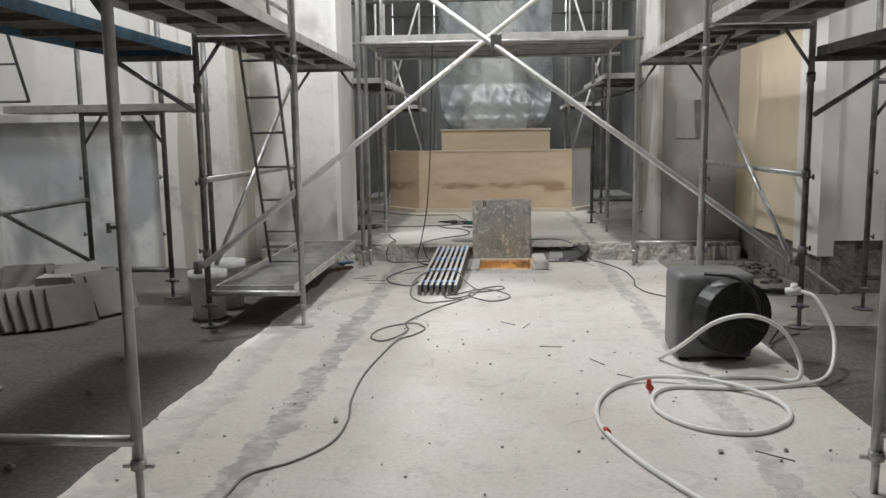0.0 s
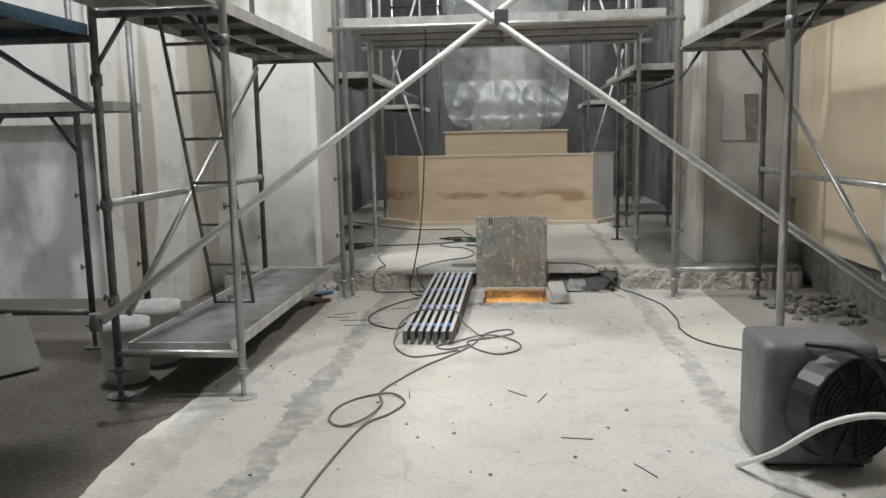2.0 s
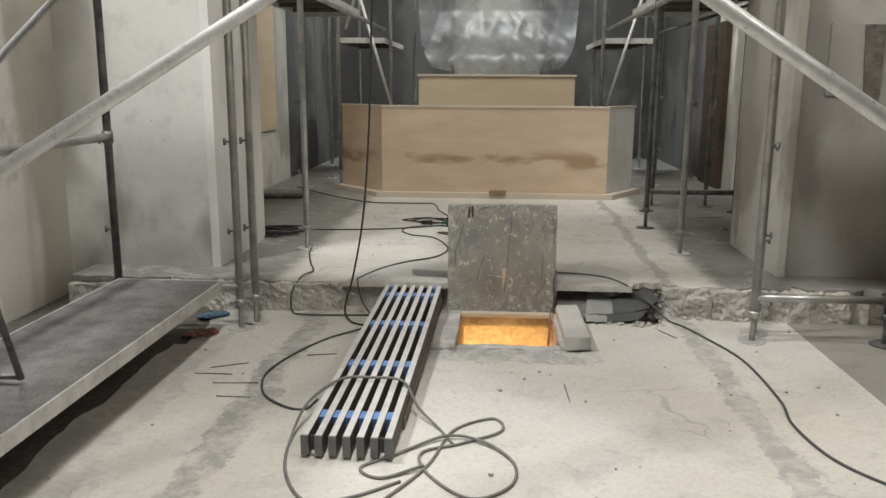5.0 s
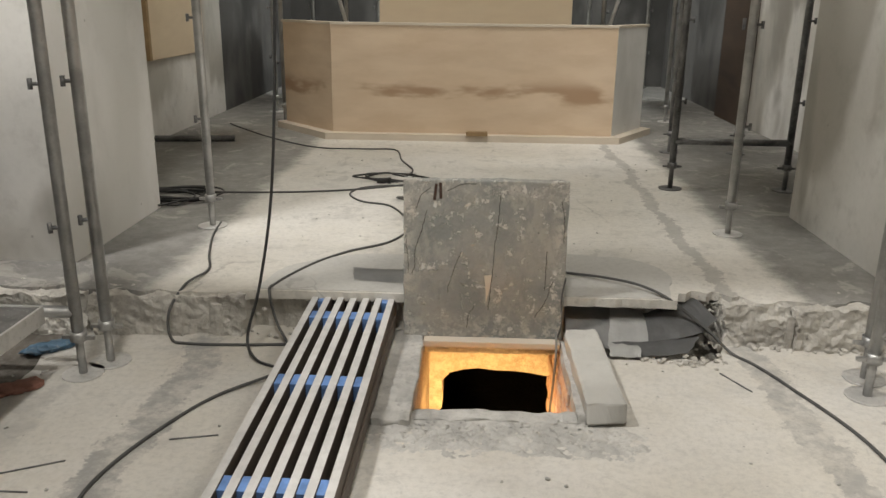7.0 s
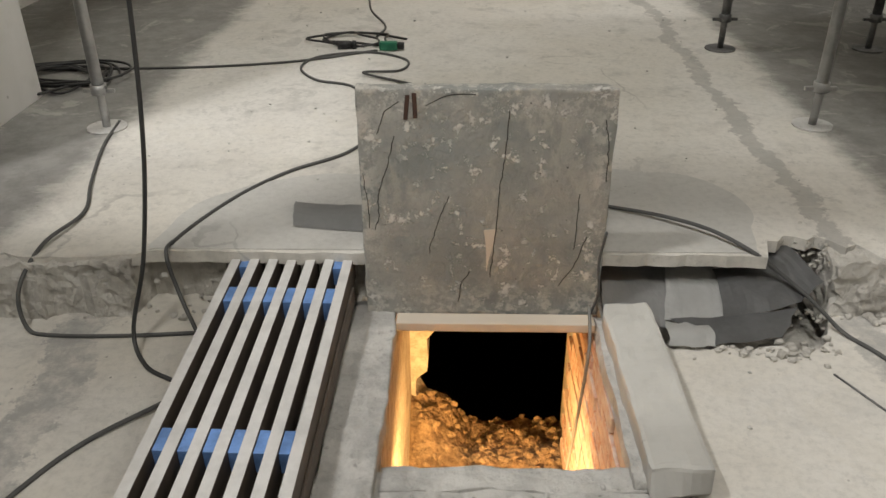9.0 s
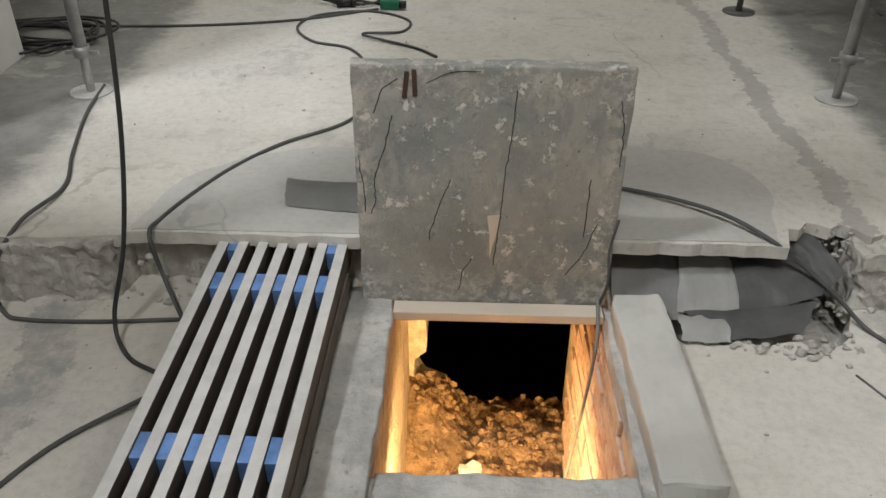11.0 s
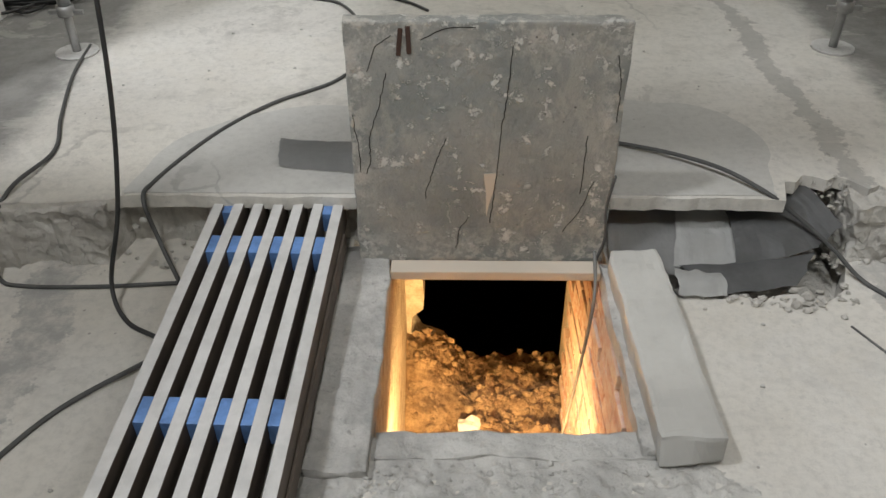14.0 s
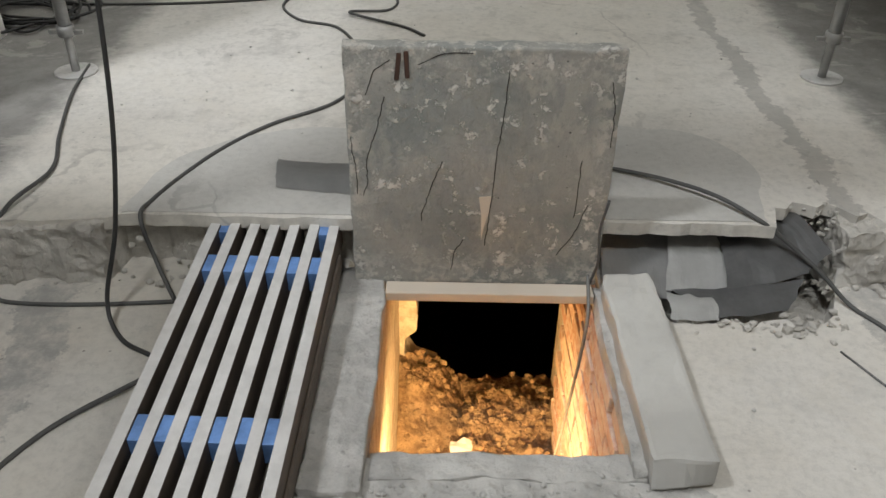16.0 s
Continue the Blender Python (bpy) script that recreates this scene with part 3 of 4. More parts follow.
for n, (x0, x1, y0, y1, seed) in enumerate(((-2.2, -1.72, 9.60, 9.76, 4), (-1.71, -1.30, 9.60, 9.78, 5), (-1.29, -1.02, 9.62, 9.76, 6), (1.13, 1.42, 9.66, 9.95, 7), (1.43, 1.80, 9.63, 9.85, 8), (1.81, 2.3, 9.63, 9.8, 9))):
    rough_curb("step_edge_%d" % (n + 1), (x0, y0, -0.05), (x1, y1, TOP - 0.012), "crumbled concrete edge of the step", seed, 1.9, BROKEN, 24)


def crust_z(x, y):
    """Height of the mortar crust before the trap, fading out at its rim."""
    u, v = min(x + 0.42, 0.66 - x) / 0.12, min(y - 8.66, 8.93 - y) / 0.09
    p = Vector((x * 22, y * 22, 0))
    k = max(0.0, min(1.0, u + 0.5 * noise.noise(p * 0.3))) * max(0.0, min(1.0, v + 0.5 * noise.noise(p * 0.4)))
    return -0.004 + k * (0.010 + 0.012 * noise.noise(p) + 0.009 * noise.noise(p * 2.6) + 0.006 * noise.noise(p * 5))


structure("floor_crust", heightfield(-0.42, 0.66, 8.66, 8.93, 150, 44, crust_z), CURB, "crumbly mortar crust before the trap")
structure("trim_trap", boxed((HX0 + 0.004, HY1 - 0.002, 0.0), (HX1 - 0.002, HY1 + 0.055, 0.03), 0.004), PLY_PALE, "pale board below the lid")


# ---- trap lid ----
lid = thing("trap_door", "upright grey concrete trap lid with pale smears", "trap door", at=(0.06, HY1 + 0.06, 0.02))
b = bmesh.new()
box(b, (-0.355, 0, 0), (0.35, 0.05, 0.722), 0.006)
bmesh.ops.subdivide_edges(b, edges=[e for e in b.edges if e.calc_length() > 0.3], cuts=14, use_grid_fill=True)
for v in b.verts:
    e = 0.006 if abs(v.co.x) > 0.33 or v.co.z > 0.70 else 0.0015
    v.co += Vector((noise.noise(v.co * 14), noise.noise(v.co * 14 + Vector((5, 0, 0))) * 0.6, noise.noise(v.co * 14 + Vector((0, 5, 0))))) * e
part("slab", b, LID, lid)
CRACKS = [[(-0.256, 0.588), (-0.274, 0.504), (-0.303, 0.415), (-0.306, 0.346), (-0.319, 0.297)], [(0.060, 0.663), (0.051, 0.534), (0.040, 0.425), (0.031, 0.277), (0.018, 0.138)],
          [(-0.104, 0.406), (-0.131, 0.336), (-0.157, 0.247), (-0.162, 0.218)], [(0.318, 0.638), (0.333, 0.564), (0.336, 0.455)], [(0.266, 0.415), (0.263, 0.237)],
          [(0.296, 0.277), (0.265, 0.178), (0.224, 0.109)], [(-0.345, 0.475), (-0.34, 0.415), (-0.335, 0.366), (-0.334, 0.302)], [(-0.166, 0.675), (-0.104, 0.704), (-0.032, 0.707)],
          [(-0.301, 0.593), (-0.279, 0.653), (-0.238, 0.687)], [(-0.041, 0.158), (-0.068, 0.109), (-0.074, 0.05)]]
for n, line in enumerate(CRACKS):
    pts = [p + Vector((0.004 * noise.noise(p * 60 + Vector((n, 0, 0))), 0, 0)) for p in smooth_line([(x, 0.0, z) for x, z in line], 8)]
    part("crack", tube(bmesh.new(), pts, 0.0013, 5), NEAR_BLACK, lid, "fine dark crack")
b = slab_from_outline([(-0.003, 0.299), (0.031, 0.302), (0.026, 0.247), (0.014, 0.2), (0.008, 0.158), (0.006, 0.235)], 0.0, 0.003)
bmesh.ops.transform(b, matrix=Matrix(((1, 0, 0, 0), (0, 0, -1, 0.0005), (0, 1, 0, 0), (0, 0, 0, 1))), verts=b.verts)
part("chip", b, PLY_PALE, lid, "pale chipped fleck")
for dx, dz, lean in ((-0.222, 0.635, 6), (-0.195, 0.64, -2)):
    part("rust_stain", boxed((-0.006, -0.004, 0), (0.006, 0.002, 0.07), 0.002, pose(dx, 0, dz, 0, lean, 0)), RUST, lid, "rusty iron stub")
b = bmesh.new()
tube(b, smooth_line([(0.33, -0.012, 0.02), (0.345, -0.016, 0.1), (0.338, -0.012, 0.2), (0.352, -0.01, 0.3)]), 0.004, 6)
part("wire", b, CABLE, lid)

# kerb stone lying beside the trap
b = boxed((-0.073, -0.35, 0), (0.073, 0.35, 0.085), 0.012)
bmesh.ops.subdivide_edges(b, edges=[e for e in b.edges if e.calc_length() > 0.3], cuts=22)
bmesh.ops.subdivide_edges(b, edges=[e for e in b.edges if e.calc_length() > 0.09], cuts=5)
for v in b.verts:
    v.co += Vector((noise.noise(v.co * 8), noise.noise(v.co * 8 + Vector((3, 0, 0))), noise.noise(v.co * 8 + Vector((0, 3, 0))))) * 0.005 + Vector((noise.noise(v.co * 31), noise.noise(v.co * 31 + Vector((3, 0, 0))), noise.noise(v.co * 31 + Vector((0, 3, 0))))) * 0.004
    if v.co.y < -0.33:
        v.co.y += 0.03 * abs(noise.noise(v.co * 11)) + (0.012 if v.co.z > 0.05 else 0)
    if v.co.y > 0.33:
        v.co.x *= 0.9
stone = tagged(link("kerb_stone", b, KERB), "pale grey concrete kerb stone lying beside the trap", "kerb stone")
stone.matrix_world = pose(0.495, 9.24, 0.010, 0, -3, 1)


# ---- slatted rack ----
def slatted_rack():
    top = thing("slatted_rack", "pale grey slatted rack with blue spacers, propped on the step", "rack")
    n, length, w = 7, 2.25, 0.030
    pitch = (0.375 - w) / (n - 1)
    for i in range(n):
        x = -0.1875 + i * pitch
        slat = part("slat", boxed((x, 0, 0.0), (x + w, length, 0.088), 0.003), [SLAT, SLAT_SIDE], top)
        # Side faces turn dark brown, which also puts the gaps' shade in.
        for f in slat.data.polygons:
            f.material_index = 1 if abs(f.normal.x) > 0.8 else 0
    for y in (0.0, 0.18, 0.78, 1.41, 1.99, 2.17):
        for i in range(n - 1):
            if (y > 2.1 or y < 0.1) and 0 < i < n - 2:
                continue
            x = -0.1875 + i * pitch + w
            part("spacer", boxed((x + 0.0005, y + 0.002, 0.020), (x + pitch - w - 0.0005, y + (0.075 if y else 0.02), 0.082), 0.002), BLUE if y > 0.1 else FAN_BLACK, top, "worn blue spacer")
    for i in range(n):
        x = -0.1875 + i * pitch
        part("end_cap", boxed((x - 0.001, -0.012, 0.0), (x + w + 0.001, -0.0005, 0.089), 0.002), FAN_GREY, top, "dark grey end cap")
    part("side_board", boxed((0.1885, 0.3, -0.028), (0.196, length - 0.1, 0.03), 0.002), SLAT_SIDE, top, "brown side board")
    return top


rack = slatted_rack()
rack.matrix_world = pose(-0.570, 7.48, 0.014, 1.9, 0, -1.1)


# ---- altar counter ----
def outline_wall(pts, t, z0, z1):
    """A thin upright wall that follows a line in plan."""
    off = [(x, y + t) for x, y in pts]
    return slab_from_outline(pts + off[::-1], z0, z1)


counter = thing("altar_counter", "raw plywood three-sided counter with brown stains", "counter")
part("front_panel", outline_wall([(-1.34, 13.86), (1.28, 13.86)], 0.06, 0.26, 1.24), PLY, counter)
part("side_panel", slab_from_outline([(-1.342, 13.86), (-1.93, 14.5), (-1.87, 14.55), (-1.342, 13.99)], 0.26, 1.24), PLY, counter)
part("side_panel", slab_from_outline([(1.282, 13.86), (1.66, 14.45), (1.60, 14.5), (1.282, 13.99)], 0.26, 1.24), WHITE, counter, "white filled side panel")
part("plinth", slab_from_outline([(-2.02, 14.46), (-1.40, 13.76), (1.34, 13.76), (1.76, 14.42), (1.6, 14.6), (-1.85, 14.7)], 0.19, 0.26), PLY_PALE, counter, "pale plinth")
part("cap", slab_from_outline([(-1.345, 13.85), (-1.95, 14.51), (-1.87, 14.57), (-1.31, 13.98), (1.25, 13.98), (1.60, 14.52), (1.68, 14.46), (1.285, 13.85)], 1.24, 1.262), PLY_PALE, counter)
part("wedge", boxed((-0.08, 13.72, 0.26), (0.12, 13.77, 0.30), 0.004), TIMBER, counter, "brown timber wedge")
pedestal = thing("altar_block", "cream plywood altar block behind the counter", "altar")
part("front_panel", boxed((-1.02, 15.0, 0.2), (0.98, 15.04, 1.60), 0.004), BOARD, pedestal)
part("body", boxed((-1.0, 15.041, 0.2), (0.96, 16.2, 1.58), 0.004), PLY_PALE, pedestal)
part("top", boxed((-1.04, 14.98, 1.601), (1.0, 16.25, 1.63), 0.004), PLY_PALE, pedestal)


# ---- wrapped altarpiece ----
altarpiece = thing("altarpiece", "tall grey altarpiece wrapped behind plastic", "altarpiece")
part("core", boxed((-0.72, 16.75, 1.2), (0.72, 17.0, 5.2), 0.02), PLASTER_GREY, altarpiece)
for x in (-0.78, 0.66):
    part("column", boxed((x - 0.05, 16.62, 1.2), (x + 0.12, 16.745, 5.2), 0.03), DULL, altarpiece)
part("panel", boxed((-0.30, 16.66, 2.4), (0.34, 16.745, 4.6), 0.02), WHITE, altarpiece, "pale middle panel")
part("base", boxed((-1.0, 16.5, 0.2), (1.0, 17.0, 1.2), 0.02), PLASTER_GREY, altarpiece)


def film_y(x, z):
    """Depth of the hung sheet: broad swags, sharp diagonal creases, a tucked foot."""
    def crease(a, c, seed):
        return 1 - 2 * abs(noise.noise(Vector((x * a + z * c, z * 0.45 - x * 0.3, seed))))
    k = max(0.0, min(1.0, (z - 1.62) / 0.9))
    folds = 0.16 * noise.noise(Vector((x * 1.3, z * 0.5, 1))) + 0.035 * crease(1.6, 0.7, 6) + 0.03 * crease(2.3, -0.8, 9) + (0.008 + 0.018 * (1 - k)) * crease(3.1, 3.4, 12)
    return 15.95 + 0.35 * k - folds - 0.20 * math.exp(-((z - 1.85) / 0.2) ** 2) * (1 - 0.3 * abs(x))


b = bmesh.new()
nx, nz = 110, 150
g = [[None] * (nx + 1) for _ in range(nz + 1)]
for j in range(nz + 1):
    for i in range(nx + 1):
        u, v = i / nx * 2 - 1, j / nz
        z = 1.64 + 3.4 * v + 0.10 * (1 - v) * (abs(u) ** 3) + 0.03 * noise.noise(Vector((u * 5, 0, 0)))
        x = u * (1.12 - 0.22 * max(0, 1 - v * 4) ** 2 + 0.06 * noise.noise(Vector((0, v * 6, 3)))) - 0.02
        g[j][i] = b.verts.new((x, film_y(x, z), z))
for j in range(nz):
    for i in range(nx):
        b.faces.new((g[j][i], g[j][i + 1], g[j + 1][i + 1], g[j + 1][i])).smooth = True
tagged(link("plastic_sheet", b, FILM), "clear crumpled plastic dust sheet hung before the altarpiece", "plastic sheet")


# ---- scaffolds ----
R = 0.024


def rod(a, c, r=R, seg=10):
    return tube(bmesh.new(), [a, c], r, seg)


def post(top, x, y, z0, z1, material, turn=0.0):
    """An upright with its base plate, jack collar, couplers and wedge pins."""
    p = part("post", rod((x, y, z0 + 0.16), (x, y, z1)), material, top)
    part("jack", rod((x, y, z0 + 0.008), (x, y, z0 + 0.22), 0.017, 8), material, p)
    part("base_plate", rod((x, y, z0), (x, y, z0 + 0.008), 0.082, 14), RAIL if material == GALV else material, p, "dusty round foot plate")
    b = rod((x, y, z0 + 0.15), (x, y, z0 + 0.19), 0.034, 8)
    box(b, (x - 0.065, y - 0.008, z0 + 0.155), (x + 0.065, y + 0.008, z0 + 0.17))
    part("jack_nut", b, material, p)
    for z in (z0 + 0.62, z0 + 1.16):
        b = rod((x, y, z), (x - 0.045 if x < 0 else x + 0.045, y - 0.02, z), 0.008, 6)
        tube(b, [(x - 0.045 if x < 0 else x + 0.045, y - 0.02, z - 0.02), (x - 0.045 if x < 0 else x + 0.045, y - 0.02, z + 0.02)], 0.009, 6)
        part("pin", b, DULL, p)
    return p


def coupler(top, x, y, z):
    b = rod((x, y, z - 0.035), (x, y, z + 0.035), 0.034, 8)
    box(b, (x - 0.012, y - 0.055, z - 0.02), (x + 0.012, y - 0.02, z + 0.02), 0.003)
    part("coupler", b, DULL, top)


def deck(top, x0, x1, y0, y1, z, edge, board, ribs=5, along="y"):
    """A framed platform: two side rails, end rails, ribs and a board."""
    d = part("deck", boxed((x0 + 0.012, y0 + 0.012, z - 0.022), (x1 - 0.012, y1 - 0.012, z - 0.004)), board, top)
    for lo, hi in (((x0, y0, z - 0.07), (x0 + 0.01, y1, z)), ((x1 - 0.01, y0, z - 0.07), (x1, y1, z)), ((x0 + 0.011, y0, z - 0.07), (x1 - 0.011, y0 + 0.01, z)), ((x0 + 0.011, y1 - 0.01, z - 0.07), (x1 - 0.011, y1, z))):
        part("rail", boxed(lo, hi, 0.002), edge, d)
    for i in range(1, ribs):
        if along == "y":
            y = y0 + (y1 - y0) * i / ribs
            part("rib", boxed((x0 + 0.011, y - 0.02, z - 0.062), (x1 - 0.011, y + 0.02, z - 0.0225)), board, d)
        else:
            x = x0 + (x1 - x0) * i / ribs
            part("rib", boxed((x - 0.02, y0 + 0.011, z - 0.062), (x + 0.02, y1 - 0.011, z - 0.0225)), board, d)
    return d


def h_frame(top, xi, xo, y, z0, z1, material, outer, zt=2.27):
    """Two uprights tied by cross tubes with corner gussets."""
    post(top, xi, y, z0, z1, material, 8)
    post(top, xo, y, z0, z1, outer, -6)
    part("transom", rod((xi, y, z0 + 0.27), (xo, y, z0 + 0.27)), material, top)
    part("transom", rod((xi, y, zt), (xo, y, zt)), outer, top)
    s = 1 if xo > xi else -1
    for x, k in ((xi, s), (xo, -s)):
        part("gusset", rod((x, y, zt - 0.3), (x + 0.2 * k, y, zt - 0.02), 0.015, 8), outer, top)


def side_scaffold(s, name, label):
    top = thing(name, label, "scaffold", "scaffolds along the nave")
    xi, xo = s * 1.56, s * 2.33
    for y, z0 in ((0.2, 0), (3.08 if s < 0 else 3.27, 0), (6.23, 0), (9.2, 0)):
        h_frame(top, xi + (0.07 if y == 3.08 else 0), xo, y, z0, 5.2, GALV, DULL)
    for y0, y1, z in ((0.24, 3.25, 2.37), (3.29, 6.21, 2.37), (6.25, 9.18, 2.35)):
        deck(top, min(xi, xo) + 0.03, min(xi, xo) + 0.385, y0, y1, z, RAIL, DARK_PLY)
        deck(top, min(xi, xo) + 0.39, max(xi, xo) - 0.03, y0, y1, z - 0.004, RAIL, DARK_PLY)
    part("ledger", rod((xo, 6.23, 1.18), (xo, 9.2, 1.18)), GALV, top)
    part("ledger", rod((xo, 3.27, 3.4), (xo, 9.2, 3.4)), GALV, top)
    part("ledger", rod((xo, 3.27, 2.9), (xo, 9.2, 2.9)), GALV, top)
    part("brace", rod((xo - s * 0.05, 6.3, 0.5), (xo - s * 0.05, 9.1, 2.2), 0.02), GALV, top)
    for y, z in ((6.23, 1.18), (9.2, 1.18), (6.23, 0.6), (3.27, 2.1), (6.23, 1.9)):
        coupler(top, xo, y, z)
    coupler(top, xi, 6.23, 2.1)
    # bracketed outer platform
    a, c = sorted((xo + s * 0.04, xo + s * 0.64))
    deck(top, a, c, 3.1, 6.25, 2.22 if s < 0 else 2.12, BLUE_STEEL if s < 0 else DULL, DARK_PLY)
    zb = 2.14 if s < 0 else 2.04
    for y in (3.3, 6.2):
        part("bracket", boxed((min(xo, xo + s * 0.66), y - 0.02, zb - 0.03), (max(xo, xo + s * 0.66), y + 0.02, zb + 0.008), 0.003), DULL, top)
        part("bracket_strut", rod((xo + s * 0.02, y, zb - 0.42), (xo + s * 0.62, y, zb - 0.03), 0.02, 8), DULL, top)
    return top


left = side_scaffold(-1, "scaffold", "grey tube scaffold with raised plank decks along the nave")
right = side_scaffold(1, "scaffold", "grey tube scaffold with raised plank decks along the nave")
deck(left, -2.29, -1.64, 6.28, 9.12, 0.325, RAIL, GREY_PLY)
post(left, -1.50, 9.32, 0, 5.2, GALV, 30)
post(right, 1.62, 9.36, 0, 5.2, GALV, 20)

# long crossing braces between the two sides
bracing = thing("cross_brace", "two long bright tubes crossing above the nave", "scaffold brace")
for s, a, c in ((-1, (-2.26, 5.94, 0.536), (2.3, 10.98, 4.62)), (1, (2.6, 6.2, 0.27), (-2.4, 8.74, 4.19))):
    part("tube", rod(a, c, 0.026, 12), ALU, bracing)
    b = rod((s * 2.30, 6.1 + 0.15 * s, 0.48), (s * 2.30, 6.1 + 0.15 * s, 0.58), 0.035, 8)
    part("clamp", b, DULL, bracing)
part("clamp", boxed((-0.05, 7.50, 2.30), (0.05, 7.60, 2.42), 0.012), DULL, bracing)

# bridge and choir scaffold
bridge = thing("scaffold_bridge", "plank bridge on scaffold tubes across the nave", "scaffold")
for y0, y1 in ((9.22, 9.78), (9.79, 10.33), (10.34, 10.9)):
    deck(bridge, -1.52, 1.46, y0, y1, 2.64, RAIL, DARK_PLY, 2, "x")
for y in (9.2, 10.9):
    part("ledger", rod((-1.62, y, 2.545), (1.62, y, 2.545)), GALV, bridge)
for x, y in ((-1.5, 10.72), (1.465, 10.79)):
    post(bridge, x, y, TOP, 5.2, GALV, 12)
x, xo = 1.40, 2.2
post(bridge, x, 11.95, TOP, 5.2, DULL, 12)
post(bridge, xo, 11.95, TOP, 5.2, DULL, 5)
for z in (0.54, 2.25, 3.4):
    part("transom", rod((x, 11.95, z), (xo, 11.95, z)), DULL, bridge)
part("gusset", rod((x, 11.95, 1.95), (xo, 11.95, 2.2), 0.015, 8), DULL, bridge)
for x, xo in ((-1.5, -2.2), (1.4, 2.2)):
    part("ledger", rod((x, 10.86, 2.2), (x, 15.2, 2.2)), GALV, bridge)
    deck(bridge, min(x, xo) + 0.04, max(x, xo) - 0.04, 10.95, 13.6, 2.3, RAIL, DARK_PLY)
for x, y in ((-2.03, 14.85), (1.72, 13.4), (2.3, 13.4), (-1.45, 15.5), (1.35, 15.3), (-2.3, 15.6), (2.1, 15.3), (-1.3, 17.2), (1.45, 17.2), (-2.2, 17.4), (2.25, 17.4)):
    post(bridge, x, y, TOP, 5.6, GALV if y > 14 else DULL, 10)
for y, z in ((11.95, 3.45), (15.3, 3.1), (17.2, 4.0)):
    part("ledger", rod((-2.2, y, z), (2.2, y, z)), DULL, bridge)
for x in (-1.5, 1.35):
    deck(bridge, x - 0.65 if x < 0 else x, x if x < 0 else x + 0.65, 15.3, 17.4, 2.1, RAIL, DARK_PLY)
for s in (-1, 1):
    part("brace", rod((s * 1.35, 15.25, 1.0), (s * 1.9, 15.25, 2.9), 0.02), ALU, bridge)
    part("brace", rod((s * 2.0, 15.2, 2.2), (s * 1.35, 15.2, 4.2), 0.02), ALU, bridge)

# second scaffold in the left aisle
aisle = thing("scaffold", "dark tube scaffold with an aluminium plank in the aisle", "scaffold", "scaffolds along the nave")
for y in (4.55, 7.4):
    h_frame(aisle, -3.12, -3.9, y, 0, 3.2, DULL, DULL, 1.76)
deck(aisle, -4.6, -2.78, 7.3, 7.75, 1.84, RAIL, DARK_PLY, 4, "x")
part("ledger", rod((-3.9, 4.55, 0.95), (-3.9, 7.4, 0.95)), DULL, aisle)
part("brace", rod((-3.9, 4.6, 1.6), (-3.9, 7.4, 0.35), 0.02), DULL, aisle)
post(aisle, -2.75, 7.55, 0, 2.6, DULL, 4)
aisle2 = thing("scaffold", "dark tube scaffold beside the cream wall", "scaffold", "scaffolds along the nave")
for y in (4.0, 6.9):
    h_frame(aisle2, 3.1, 3.9, y, 0, 3.2, DULL, DULL, 1.9)


def ladder(foot, head, width, rungs, name, label, material):
    top = thing(name, label, "ladder")
    foot, head = Vector(foot), Vector(head)
    side = Vector((width / 2, 0, 0))
    for k in (-1, 1):
        part("stile", rod(foot + side * k, head + side * k, 0.014, 8), material, top)
    for i in range(rungs):
        p = foot.lerp(head, (i + 0.02) / (rungs - 0.5))
        part("rung", rod(p - side, p + side, 0.011, 8), material, top)
    return top


ladder((-2.0, 7.38, 0.345), (-2.0, 6.52, 2.9), 0.29, 9, "ladder", "dark steel ladder standing on the low plank", DULL)
ladder((-4.3, 6.9, 1.85), (-4.5, 6.5, 3.6), 0.4, 6, "ladder", "grey ladder standing in the aisle", DULL)


# ---- wall fittings of the choir ----
panel = thing("wall_panel", "cream board panel with a timber edge on the choir wall", "panel", at=(-2.9, 13.4, 0.92))
part("board", boxed((0.0, 0.06, 0), (0.03, 1.5, 2.2), 0.004), BOARD, panel)
part("edge", boxed((0.0, 0.0, 0.0), (0.045, 0.058, 2.2), 0.004), TIMBER, panel, "brown timber edge")
door = structure("door_1", boxed((2.82, 15.0, 0.2), (2.898, 15.95, 2.3), 0.01), DARK_TIMBER, "dark brown timber door in the choir wall")
part("door_handle", boxed((2.79, 15.15, 1.2), (2.819, 15.19, 1.32), 0.005), DULL, door)


# ---- drying fan ----
fan = thing("drying_fan", "grey plastic drying fan with a black round grille", "fan", at=(1.18, 5.22, 0.0))
fan.scale = (1, 1, 0.93)
part("body", boxed((0.0, 0.03, 0.02), (0.50, 0.44, 0.63), 0.05), FAN_GREY, fan, smooth=True)
for x in (0.06, 0.44):
    part("foot", boxed((x - 0.03, 0.08, 0), (x + 0.03, 0.40, 0.025), 0.006), FAN_BLACK, fan)
M = pose(0.345, 0.03, 0.335, 90, 0, 22)


def ring(z, r, thick, seg=28):
    return tube(bmesh.new(), [M @ Vector((r * math.cos(2 * math.pi * i / seg), r * math.sin(2 * math.pi * i / seg), z)) for i in range(seg)], thick, 6, True)


b = bmesh.new()
bmesh.ops.create_cone(b, cap_ends=True, segments=32, radius1=0.272, radius2=0.258, depth=0.12, matrix=M @ pose(0, 0, 0.02))
drum = part("drum", b, FAN_BLACK, fan, "black plastic fan drum")
for k in range(1, 9):
    part("grille_ring", ring(0.083, 0.025 + 0.0285 * k, 0.0035), FAN_BLACK, drum)
